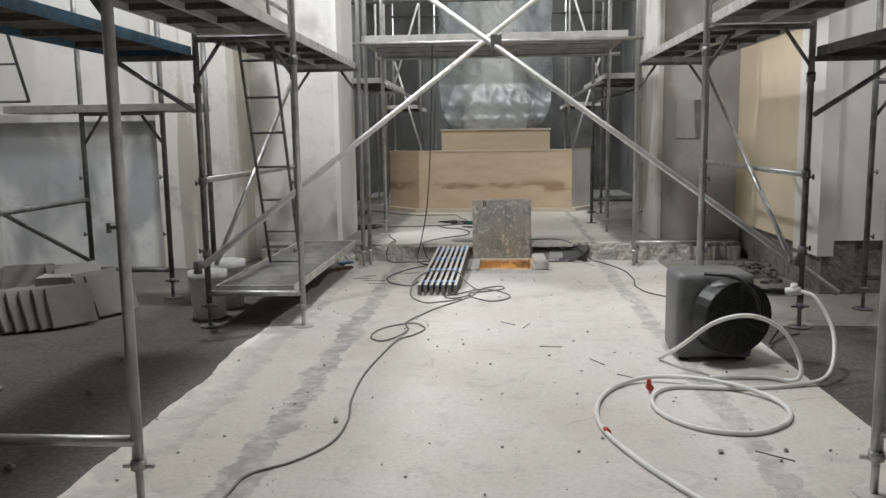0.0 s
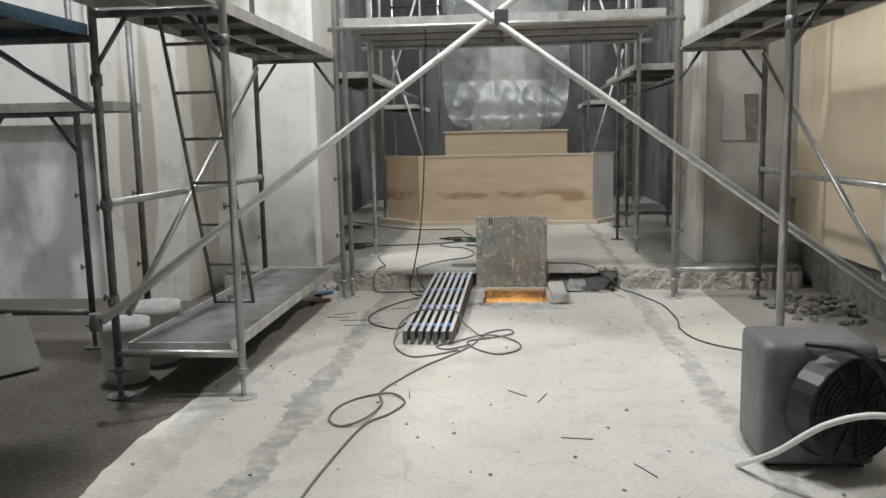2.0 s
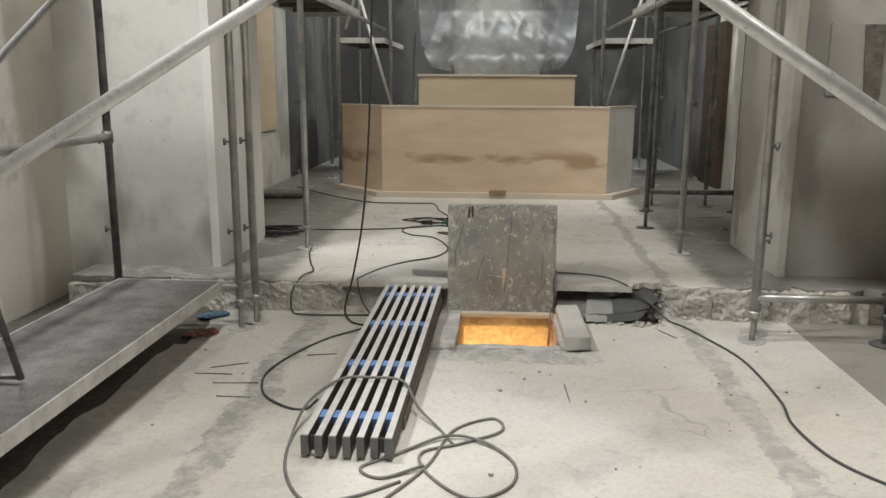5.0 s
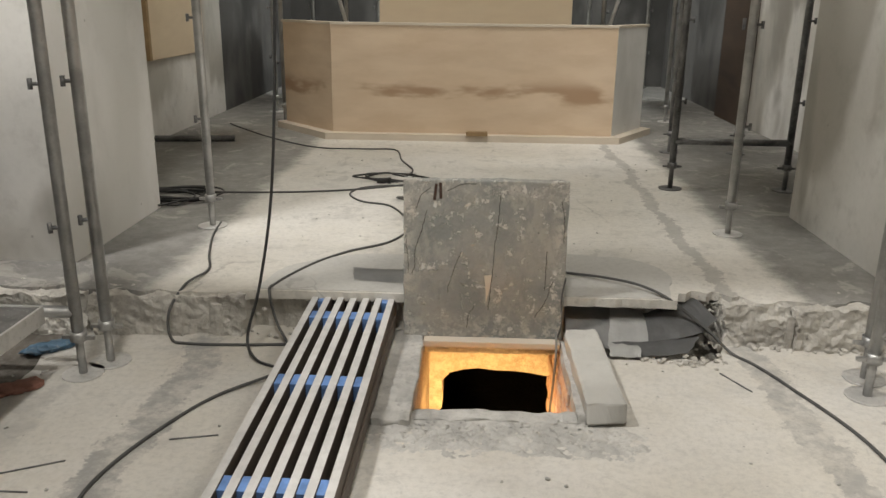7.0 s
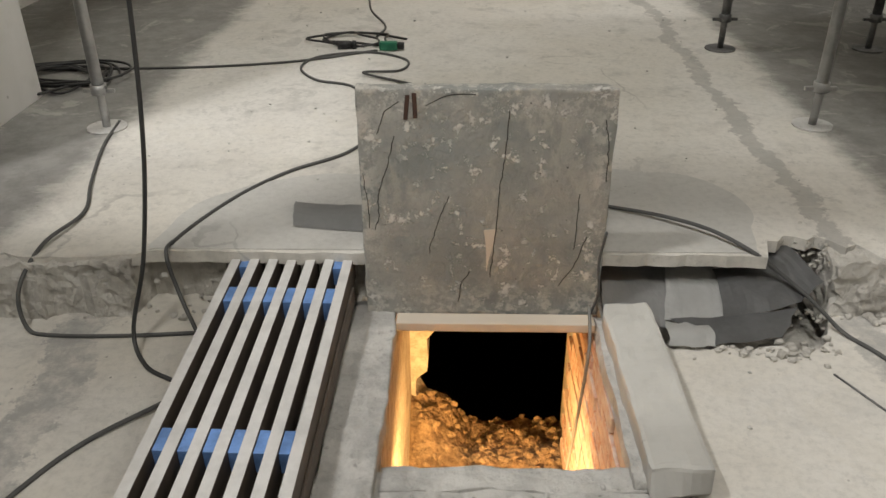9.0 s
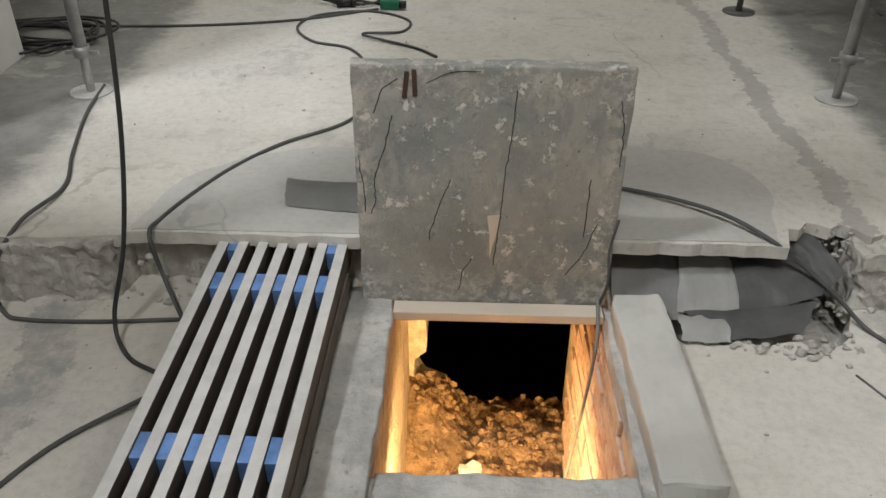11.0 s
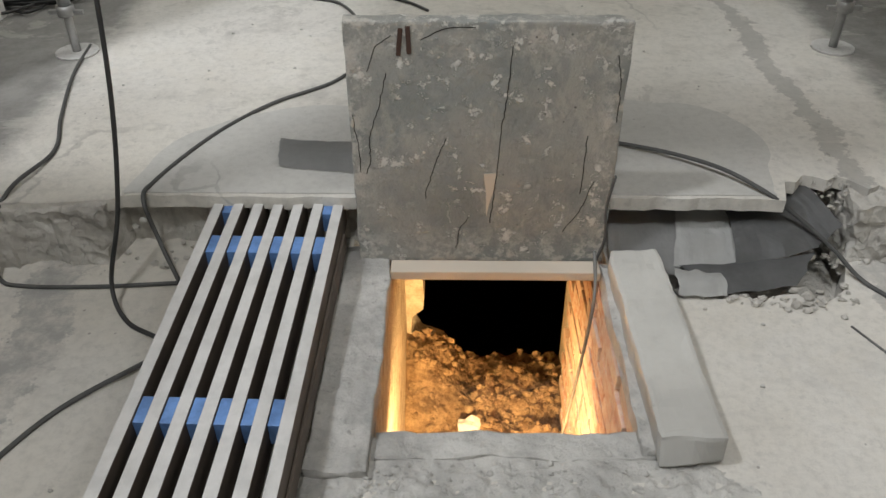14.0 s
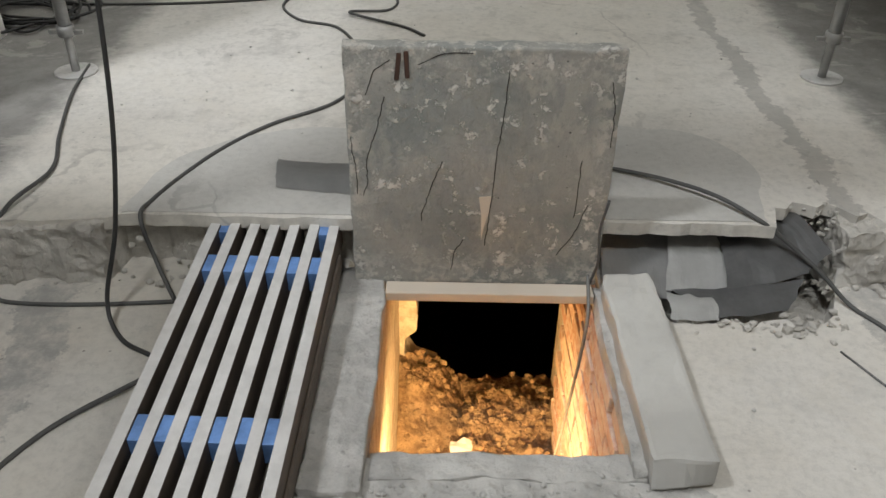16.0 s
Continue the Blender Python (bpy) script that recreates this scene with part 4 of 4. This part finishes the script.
for k in range(6):
    a = math.pi * k / 6
    part("grille_bar", rod(M @ Vector((0.235 * math.cos(a), 0.235 * math.sin(a), 0.086)), M @ Vector((-0.235 * math.cos(a), -0.235 * math.sin(a), 0.086)), 0.004, 6), FAN_BLACK, drum)
b = bmesh.new()
tube(b, smooth_line([(0.17, 0.03, 0.635), (0.34, -0.07, 0.625), (0.46, -0.09, 0.50), (0.50, -0.05, 0.36)]), 0.014, 8)
part("handle", b, FAN_BLACK, fan, "black curved handle")
part("outlet", rod((0.48, 0.16, 0.5), (0.72, 0.05, 0.5), 0.022), FAN_BLACK, fan)
b = rod((0.70, 0.06, 0.5), (0.78, 0.02, 0.515), 0.03)
tube(b, [(0.745, 0.04, 0.5), (0.745, 0.04, 0.56)], 0.022)
part("valve", b, HOSE, fan, "white plastic valve")


def cord(name, label, pts, r, material, category="cable", group="cables", seg=8, parent=None):
    """A cable through a few bends."""
    return tagged(link(name, tube(bmesh.new(), smooth_line(pts, 9), r, seg), material), label, category, group)


HR = 0.0135
hose_1 = thing("hose", "white plastic hose coiled on the screed", "hose", "hoses")
part("pipe", tube(bmesh.new(), smooth_line([(1.95, 5.24, 0.48), (2.03, 5.16, 0.44), (2.09, 5.02, 0.25), (1.98, 4.80, 0.05), (1.72, 4.70, HR), (1.39, 4.64, HR), (1.05, 4.66, HR), (0.89, 4.50, HR), (0.87, 4.22, HR), (1.02, 3.98, HR), (1.27, 3.92, HR), (1.49, 4.08, HR), (1.57, 4.32, HR), (1.47, 4.55, 0.03), (1.22, 4.72, 0.045), (0.93, 4.80, 0.03), (0.70, 4.66, HR), (0.56, 4.36, HR), (0.53, 4.0, HR), (0.62, 3.64, HR), (0.78, 3.26, HR), (1.05, 2.75, HR), (1.3, 2.2, HR)], 10), HR, 10), HOSE, hose_1)
for x, y, z in ((0.55, 3.92, HR), (0.89, 4.60, 0.03)):
    part("tape", rod((x, y - 0.018, z), (x - 0.004, y + 0.022, z), HR + 0.006), RED, hose_1, "red tape wrap")
part("tape_end", boxed((0.87, 4.59, 0.03), (0.895, 4.605, 0.08), 0.004), RED, hose_1, "red tape flap")
hose_2 = thing("hose", "white plastic hose arching above the screed", "hose", "hoses")
part("pipe", tube(bmesh.new(), smooth_line([(1.08, 5.28, HR), (1.17, 5.06, 0.16), (1.33, 4.92, 0.34), (1.52, 4.86, 0.40), (1.70, 4.84, 0.33), (1.80, 4.80, 0.17), (1.78, 4.74, 0.04), (1.62, 4.86, HR), (1.30, 4.86, HR)], 10), HR, 10), HOSE, hose_2)
cord("power_cord", "black power cord hanging from the drying fan", [(1.76, 5.62, 0.3), (1.86, 5.55, 0.2), (1.93, 5.5, 0.18), (1.9, 5.6, 0.03), (2.1, 5.9, 0.006), (2.25, 6.0, 0.006)], 0.006, BLACK)

# ---- cables ----
CR = 0.0065
cord("cable", "grey dusty cable running along the screed with loops", [(-1.2, 2.6, CR), (-1.15, 3.15, CR), (-1.12, 3.36, CR), (-0.95, 3.52, CR), (-0.82, 3.76, CR), (-0.80, 4.08, CR), (-0.84, 4.4, CR), (-0.85, 4.85, CR), (-0.81, 5.3, CR), (-0.74, 5.76, CR), (-0.63, 5.94, CR), (-0.57, 6.14, CR), (-0.67, 6.28, 0.014), (-0.84, 6.22, CR), (-0.94, 6.05, CR), (-0.95, 5.84, CR), (-0.86, 5.74, CR), (-0.75, 5.82, 0.02), (-0.70, 6.10, CR), (-0.74, 6.33, CR), (-0.64, 6.63, CR), (-0.52, 6.91, CR), (-0.34, 7.22, CR), (-0.23, 7.46, CR), (-0.15, 7.78, CR), (0.02, 7.92, CR), (0.06, 7.79, CR), (-0.11, 7.65, CR), (-0.27, 7.55, CR), (-0.23, 7.37, CR), (-0.06, 7.19, CR), (0.09, 7.29, CR), (0.11, 7.48, CR), (-0.01, 7.65, 0.015), (-0.18, 7.70, 0.015), (-0.38, 7.52, CR), (-0.50, 7.40, CR), (-0.41, 7.32, CR), (-0.25, 7.42, 0.015)], CR, GREY_CABLE)
cord("cable", "grey dusty cable lying across the slatted rack", [(-0.33, 7.30, CR), (-0.49, 7.17, CR), (-0.65, 7.12, CR), (-0.78, 7.32, CR), (-0.84, 7.6, CR), (-0.82, 7.85, 0.08), (-0.70, 8.0, 0.142), (-0.55, 8.04, 0.142), (-0.40, 8.0, 0.142), (-0.32, 7.9, 0.06), (-0.22, 7.8, CR), (-0.15, 7.65, CR)], CR, GREY_CABLE)
cord("cable", "dark cable curving over the screed", [(-0.78, 9.21, 0.02), (-0.97, 9.03, CR), (-1.09, 8.77, CR), (-1.16, 8.53, CR), (-1.17, 8.34, CR), (-1.10, 8.12, CR), (-0.96, 7.98, CR), (-0.86, 7.96, CR), (-0.80, 7.98, 0.05)], CR, CABLE)
cord("cable", "black cable hanging from the bridge to the floor", [(-0.74, 9.5, 2.56), (-0.76, 9.5, 2.0), (-0.785, 9.5, 1.3), (-0.83, 9.5, 0.7), (-0.90, 9.5, 0.3), (-0.95, 9.44, 0.08), (-0.90, 9.36, 0.014), (-0.80, 9.30, CR)], CR, BLACK)
cord("cable", "dark cable dropping over the broken step", [(-1.47, 10.78, TOP + CR), (-1.43, 10.50, TOP + CR), (-1.34, 10.16, TOP + CR), (-1.27, 9.93, TOP + CR), (-1.30, 9.70, TOP + 0.014), (-1.335, 9.57, 0.13), (-1.32, 9.53, 0.02), (-1.24, 9.51, CR), (-1.03, 9.51, CR), (-0.80, 9.53, CR)], CR, CABLE)
cord("cable", "black cable running over the raised floor", [(-0.80, 9.52, 0.02), (-0.87, 9.62, 0.08), (-0.905, 9.66, TOP + 0.006), (-0.90, 9.76, TOP + CR), (-0.84, 9.94, TOP + CR), (-0.76, 10.11, TOP + CR), (-0.64, 10.28, TOP + CR), (-0.45, 10.46, TOP + CR), (-0.37, 10.70, TOP + CR), (-0.40, 10.96, TOP + CR), (-0.53, 11.26, TOP + CR), (-0.72, 11.36, TOP + CR), (-0.83, 11.56, TOP + CR), (-0.76, 11.76, TOP + CR), (-0.5, 11.84, TOP + CR), (-0.3, 11.7, TOP + CR), (-0.32, 11.52, TOP + CR), (-0.5, 11.45, TOP + 0.015), (-0.25, 11.3, TOP + CR), (-0.14, 11.18, TOP + CR)], CR, CABLE)
cord("cable", "black cable stretched across the raised floor", [(-2.24, 11.51, TOP + CR), (-1.75, 11.53, TOP + CR), (-1.29, 11.57, TOP + CR), (-0.85, 11.68, TOP + CR), (-0.47, 11.88, TOP + CR)], CR, CABLE)
cord("cable", "dark cable beside the counter plinth", [(-2.55, 14.6, TOP + CR), (-2.42, 14.4, TOP + CR), (-1.91, 13.76, TOP + CR), (-1.4, 13.3, TOP + CR), (-0.99, 13.26, TOP + CR), (-0.69, 13.24, TOP + CR), (-0.59, 12.78, TOP + CR), (-0.47, 12.4, TOP + CR), (-0.5, 12.15, TOP + CR)], CR, CABLE)
cord("cable", "dark cable from the lid across the broken step", [(0.30, 10.06, TOP + CR), (0.495, 9.985, TOP + 0.014), (0.645, 9.90, TOP + 0.025), (0.77, 9.80, TOP + 0.03), (0.87, 9.70, TOP + 0.012), (0.96, 9.68, 0.15), (1.06, 9.62, 0.08), (1.14, 9.56, 0.012), (1.21, 9.45, CR), (1.285, 9.245, CR), (1.40, 8.83, CR), (1.41, 8.26, CR), (1.37, 7.96, CR), (1.41, 7.64, CR), (1.53, 7.43, CR), (1.69, 7.28, CR), (1.85, 7.05, CR), (1.82, 6.4, CR), (1.74, 5.9, CR), (1.7, 5.75, CR)], CR, CABLE)


def coil(name, label, centre, radius, turns, seed, material, r=0.0065):
    g, pts = random.Random(seed), []
    for i in range(turns * 7):
        a = i * 2 * math.pi / 7 + 0.25 * g.uniform(-1, 1)
        k = radius * g.uniform(0.55, 1.15)
        ox, oy = 0.35 * radius * math.sin(i * 0.13 + seed), 0.3 * radius * math.cos(i * 0.17)
        pts.append((centre[0] + ox + k * 1.35 * math.cos(a), centre[1] + oy + k * math.sin(a), centre[2] + r + 0.004 * (i // 7) + g.uniform(0, 0.012)))
    return cord(name, label, pts, r, material, "cable coil", "cable coils", 6)


coil("cable_coil", "heap of coiled black cable beside the pier", (-1.95, 11.36, TOP), 0.21, 7, 3, BLACK)
coil("cable_coil", "loose coil of black cable on the raised floor", (-0.62, 12.08, TOP), 0.16, 3, 8, BLACK)
plug = thing("plug", "green plug lying on the raised floor", "plug", at=(-0.41, 11.90, TOP))
part("body", boxed((-0.05, -0.025, 0.002), (0.05, 0.025, 0.05), 0.012), GREEN, plug)
part("socket", rod((0.045, 0, 0.026), (0.085, 0, 0.026), 0.02), FAN_BLACK, plug)
plug = thing("plug", "black plug lying on the raised floor", "plug", at=(-0.66, 11.92, TOP))
part("body", rod((-0.03, 0, 0.022), (0.05, 0.01, 0.022), 0.02), FAN_BLACK, plug)
part("collar", rod((0.05, 0.01, 0.022), (0.07, 0.012, 0.022), 0.024), FAN_BLACK, plug)


# ---- slabs, buckets and sheets ----
def stone_slab(w, h, t, m, seed):
    b = boxed((-w / 2, 0, 0), (w / 2, t, h), 0.006)
    bmesh.ops.subdivide_edges(b, edges=[e for e in b.edges if e.calc_length() > 0.2], cuts=4)
    for v in b.verts:
        v.co += Vector((noise.noise(v.co * 7 + Vector((seed, 0, 0))), 0.3 * noise.noise(v.co * 7 + Vector((0, seed, 0))), noise.noise(v.co * 7 + Vector((0, 0, seed))))) * 0.012
    ob = tagged(link("stone_slab", b, SLAB), "grey stone slab leaning in a stack", "stone slab", "stone slabs")
    ob.matrix_world = m
    return ob


for i in range(6):
    stone_slab(0.36, 0.34, 0.035, pose(-3.86 + 0.085 * i, 6.02 + 0.035 * i, 0.02, -24, 0, 66 - 3 * i), i + 1)
for i, (x, y, w, h, rz, lean) in enumerate(((-4.10, 6.62, 0.42, 0.44, 20, -22), (-3.72, 6.76, 0.42, 0.44, 40, -26), (-3.63, 6.72, 0.40, 0.42, 42, -30), (-3.36, 6.60, 0.42, 0.40, 62, -24), (-3.28, 6.64, 0.40, 0.38, 60, -26))):
    stone_slab(w, h, 0.035, pose(x, y, 0.02, lean, 0, rz), i + 20)
stone_slab(0.3, 0.09, 0.2, pose(-3.74, 6.42, 0.28, 0, 0, 8), 31)


def bucket(at, r, h, label, lid=False):
    top = thing("bucket", label, "bucket", "buckets", at)
    n, b = 28, bmesh.new()
    prof = [(r * 0.84, 0.0), (r * 0.86, 0.004), (r * 0.93, h * 0.5), (r * 0.97, h * 0.86), (r * 1.03, h * 0.87), (r * 1.03, h * 0.9), (r, h * 0.91), (r * 1.02, h), (r * 0.97, h), (r * 0.9, h * 0.5), (r * 0.82, 0.02)]
    rings = [[b.verts.new((q * math.cos(2 * math.pi * k / n), q * math.sin(2 * math.pi * k / n), z)) for k in range(n)] for q, z in prof]
    for A, B in zip(rings, rings[1:]):
        for k in range(n):
            b.faces.new((A[k], A[(k + 1) % n], B[(k + 1) % n], B[k])).smooth = True
    b.faces.new(rings[0][::-1])
    b.faces.new(rings[-1])
    part("pail", b, BUCKET, top)
    part("handle", tube(bmesh.new(), [(r * 1.04 * math.cos(a), -0.02 - r * 1.0 * math.sin(a) * 0.5 - 0.0, h * 0.86 - r * 1.1 * math.sin(a)) for a in [math.pi * i / 14 for i in range(15)]], 0.0035, 6), GALV, top, "thin wire handle")
    return top


bucket((-2.47, 6.60, -0.006), 0.16, 0.40, "white plastic bucket with grey mortar smears")
bucket((-2.46, 7.05, -0.006), 0.17, 0.42, "white plastic bucket standing behind the plank")


def sheet(name, label, pts, z0, z1, material, curl=0.02):
    """A thin stiff sheet over a four-sided outline, slightly curled."""
    b, n = bmesh.new(), 8
    A, B, C, D = [Vector((*p, 0)) for p in pts]
    g = []
    for j in range(n + 1):
        row = []
        for i in range(n + 1):
            u, v = i / n, j / n
            p = A.lerp(B, u).lerp(D.lerp(C, u), v)
            p += Vector((noise.noise(Vector((v * 6, z1, u))), noise.noise(Vector((u * 7, z1 * 9, 5))), 0)) * (0.024 if z1 > z0 else 0.005)
            p.z = z0 + (z1 - z0) * v + curl * noise.noise(Vector((p.x * 5, p.y * 5, 2))) + curl * (2 * u - 1) ** 4 + curl + 2.2 * curl * math.sin(math.pi * v)
            row.append(b.verts.new(p))
        g.append(row)
    for j in range(n):
        for i in range(n):
            b.faces.new((g[j][i], g[j][i + 1], g[j + 1][i + 1], g[j + 1][i])).smooth = True
    bmesh.ops.solidify(b, geom=b.faces[:], thickness=0.004)
    bmesh.ops.recalc_face_normals(b, faces=b.faces[:])
    for f in b.faces:
        f.smooth = False
    return tagged(link(name, b, material), label, "membrane", "membrane pieces")


sheet("membrane_sheet", "grey membrane strip lying on the raised floor", [(-0.55, 9.84), (-0.26, 9.80), (-0.27, 9.99), (-0.575, 10.01)], TOP + 0.002, TOP + 0.002, SHEET, 0.006)
def folded_sheet(label, corners, material, bow=0.015):
    """A stiff sheet between four corners in space, bowed, with torn edges."""
    b, n = bmesh.new(), 12
    A, B, C, D = [Vector(p) for p in corners]
    g = []
    for j in range(n + 1):
        row = []
        for i in range(n + 1):
            u, v = i / n, j / n
            p = A.lerp(B, u).lerp(D.lerp(C, u), v)
            p += Vector((noise.noise(Vector((v * 4, A.x * 9, u * 2))), noise.noise(Vector((u * 4, A.x * 9, 5 + v * 2))), 0)) * 0.012
            p.z += bow * math.sin(math.pi * v) + 0.006 * noise.noise(p * 12)
            row.append(b.verts.new(p))
        g.append(row)
    for j in range(n):
        for i in range(n):
            b.faces.new((g[j][i], g[j + 1][i], g[j + 1][i + 1], g[j][i + 1])).smooth = True
    bmesh.ops.solidify(b, geom=b.faces[:], thickness=0.003)
    bmesh.ops.recalc_face_normals(b, faces=b.faces[:])
    for f in b.faces:
        f.smooth = False
    return tagged(link("membrane_sheet", b, material), label, "membrane", "membrane pieces")


folded_sheet("grey membrane sheet tucked in the broken step", [(0.44, 9.88, 0.125), (0.655, 9.87, 0.12), (0.635, 9.58, 0.004), (0.43, 9.60, 0.01)], SHEET)
folded_sheet("pale membrane sheet tucked in the broken step", [(0.65, 9.84, 0.118), (0.80, 9.80, 0.10), (0.80, 9.60, 0.018), (0.615, 9.60, 0.022)], SHEET_PALE, 0.022)
folded_sheet("dark membrane sheet bulging from the broken step", [(0.79, 9.77, 0.10), (0.94, 9.83, 0.138), (1.03, 9.63, 0.07), (0.79, 9.585, 0.03)], SHEET_DARK, 0.025)
folded_sheet("dark membrane flap folded over the broken step", [(0.935, 9.835, 0.145), (1.0, 9.86, 0.17), (1.10, 9.68, 0.12), (1.025, 9.625, 0.075)], SHEET_DARK, 0.012)
folded_sheet("dark membrane strip lying in the broken notch", [(0.62, 9.59, 0.03), (1.02, 9.62, 0.055), (0.94, 9.52, 0.02), (0.72, 9.485, 0.012)], SHEET_DARK, 0.008)
folded_sheet("pale membrane scrap beside the broken step", [(0.60, 9.57, 0.036), (0.735, 9.555, 0.034), (0.735, 9.475, 0.018), (0.605, 9.475, 0.016)], SHEET_PALE, 0.012)

bm, rng = bmesh.new(), random.Random(12)
for i in range(120):
    a, q = rng.uniform(0, 6.28), rng.random() ** 0.7
    x, y = 2.75 + 0.5 * q * math.cos(a), 8.7 + 0.6 * q * math.sin(a)
    if x < 2.92:
        lump(bm, (x, y, 0.10 * (1 - q)), rng.uniform(0.02, 0.07), i, 0.7)
tagged(link("rubble", bm, BASE), "heap of grey rubble at the wall foot", "rubble", "", "stuff")

# broken lumps along the step and crumbs on the floor
bm, rng = bmesh.new(), random.Random(9)
for i in range(420):
    k = rng.random()
    x = rng.uniform(-2.2, -0.42) if k < 0.4 else rng.uniform(0.95, 2.0) if k < 0.85 else rng.uniform(0.66, 1.1)
    y = STEP - 0.02 + rng.gauss(0.0, 0.035) if k < 0.85 else 9.47 + rng.gauss(0, 0.02)
    r = rng.choice((0.006, 0.009, 0.013, 0.019)) * rng.uniform(0.7, 1.2)
    lump(bm, (x, y, r * 0.4 + (rng.uniform(0, 0.13) if y > STEP + 0.005 else 0)), r, i + 100, 0.8)
for i in range(46):
    a = rng.uniform(0, 6.28)
    lump(bm, (1.10 + 0.14 * math.cos(a) * rng.random(), 9.83 + 0.08 * math.sin(a), TOP - 0.02 + rng.uniform(-0.06, 0.02)), rng.uniform(0.006, 0.017), i + 400, 0.75)
tagged(link("rubble", bm, BROKEN), "broken concrete crumbs along the step edge", "rubble", "", "stuff")
bm = bmesh.new()
for i in range(520):
    x, y = rng.uniform(-1.85, 1.85), rng.uniform(1.2, 9.5)
    if HX0 - 0.15 < x < HX1 + 0.15 and y > HY0 - 0.2:
        continue
    r = rng.choice((0.003, 0.004, 0.005, 0.007, 0.012)) * rng.uniform(0.8, 1.3)
    lump(bm, (x, y, r * 0.4), r, i, 0.7)
for i in range(140):
    x, y = rng.uniform(-1.4, 1.5), rng.uniform(9.8, 13.4)
    r = rng.choice((0.003, 0.005, 0.008)) * rng.uniform(0.8, 1.3)
    lump(bm, (x, y, TOP + r * 0.4), r, i, 0.7)
for i in range(260):
    x, y = HX0 + rng.uniform(-0.1, 0.65), HY0 - 0.15 + rng.gauss(0, 0.04)
    r = rng.uniform(0.003, 0.012)
    lump(bm, (x, y, r * 0.4), r, i + 50, 0.7)
tagged(link("grit", bm, CURB), "scattered grit and mortar crumbs on the screed", "grit", "", "stuff")
for i, (x, y, r) in enumerate(((1.05, 3.69, 0.02), (1.36, 3.72, 0.016), (-2.43, 4.46, 0.03), (-2.26, 3.39, 0.03), (-0.86, 4.05, 0.022), (1.30, 3.6, 0.014))):
    bm = bmesh.new()
    lump(bm, (x, y, r * 0.55), r, i + 60, 0.75, 2)
    tagged(link("pebble", bm, CURB if x > -1 else BASE), "small mortar lump lying on the floor", "stone", "mortar lumps")
for (x0, y0), (x1, y1) in (((-1.5, 8.48), (-1.32, 8.57)), ((-1.55, 8.39), (-1.35, 8.39)), ((-1.41, 8.26), (-1.18, 8.28)), ((-1.33, 8.09), (-1.16, 8.09)), ((-1.03, 8.72), (-0.87, 8.76)), ((1.04, 9.37), (1.12, 9.21)), ((0.03, 6.38), (0.14, 6.27)), ((0.26, 6.33), (0.20, 6.16)), ((0.38, 8.39), (0.39, 8.16)), ((-0.57, 6.36), (-0.55, 6.22)), ((0.75, 4.95), (0.88, 4.84)), ((0.62, 5.3), (0.7, 5.15)), ((0.30, 5.62), (0.46, 5.6)), ((1.22, 3.72), (1.36, 3.60))):
    tagged(link("steel_rod", rod((x0, y0, 0.003), (x1, y1, 0.003), 0.003, 6), DULL), "thin dark steel rod lying on the screed", "rod", "steel rods")
for x, y, m, lab in ((-1.86, 9.38, BLUE_STEEL, "crumpled dark blue rag under the plank"), (-1.80, 9.0, BRICKRED, "crumpled dark red rag under the plank")):
    bm = bmesh.new()
    for k in range(4):
        lump(bm, (x + 0.03 * k, y + 0.025 * k, 0.014), 0.065, k * 3 + 5, 0.32, 3)
    tagged(link("rag", bm, m, None, True), lab, "rag")
for i, (x, y) in enumerate(((1.42, 9.70), (1.52, 9.69), (1.62, 9.71), (2.3, 11.7), (2.42, 11.75))):
    b = boxed((-0.04, -0.03, 0), (0.04, 0.03, 0.035), 0.008)
    for v in b.verts:
        v.co += Vector((noise.noise(v.co * 30), noise.noise(v.co * 30 + Vector((3, i, 0))), 0)) * 0.015
    tagged(link("brick_shard", b, BRICKRED), "red brick shard lying in the broken step", "brick", "brick shards").matrix_world = pose(x, y, TOP if y > 11 else 0.02, 0, 0, 20 * i)
tagged(link("pole", rod((-2.95, 13.45, TOP + 0.03), (-2.2, 13.55, TOP + 0.03), 0.028), DULL), "dark pole lying on the raised floor", "pole")
tagged(link("wire", tube(bmesh.new(), smooth_line([(0.385, 9.62, 0.06), (0.375, 9.5, -0.02), (0.36, 9.5, -0.3), (0.34, 9.55, -0.7), (0.33, 9.6, -0.95)]), 0.005, 6), GREY_CABLE), "thin cable hanging into the pit", "cable", "cables")

# ---- bricks of the pit wall ----
pit_right = bpy.data.objects["pit_wall_right"]
bm = boxed((0, 0, 0), (0.034, 0.225, 0.052), 0.004)
brick_mesh = bpy.data.meshes.new("brick")
bm.to_mesh(brick_mesh)
bm.free()
brick_mesh.materials.append(BRICK)
rng = random.Random(2)
for row in range(16):
    for k in range(5):
        y = HY0 + 0.004 + k * 0.236 - (0.118 if row % 2 else 0)
        if y < HY0 or y > 9.92:
            continue
        ob = new("brick", brick_mesh)
        ob.parent = pit_right
        ob.matrix_world = pose(HX1 + rng.uniform(-0.004, 0.003), y, -0.09 - row * 0.063, 0, rng.uniform(-2, 2), rng.uniform(-1, 1))
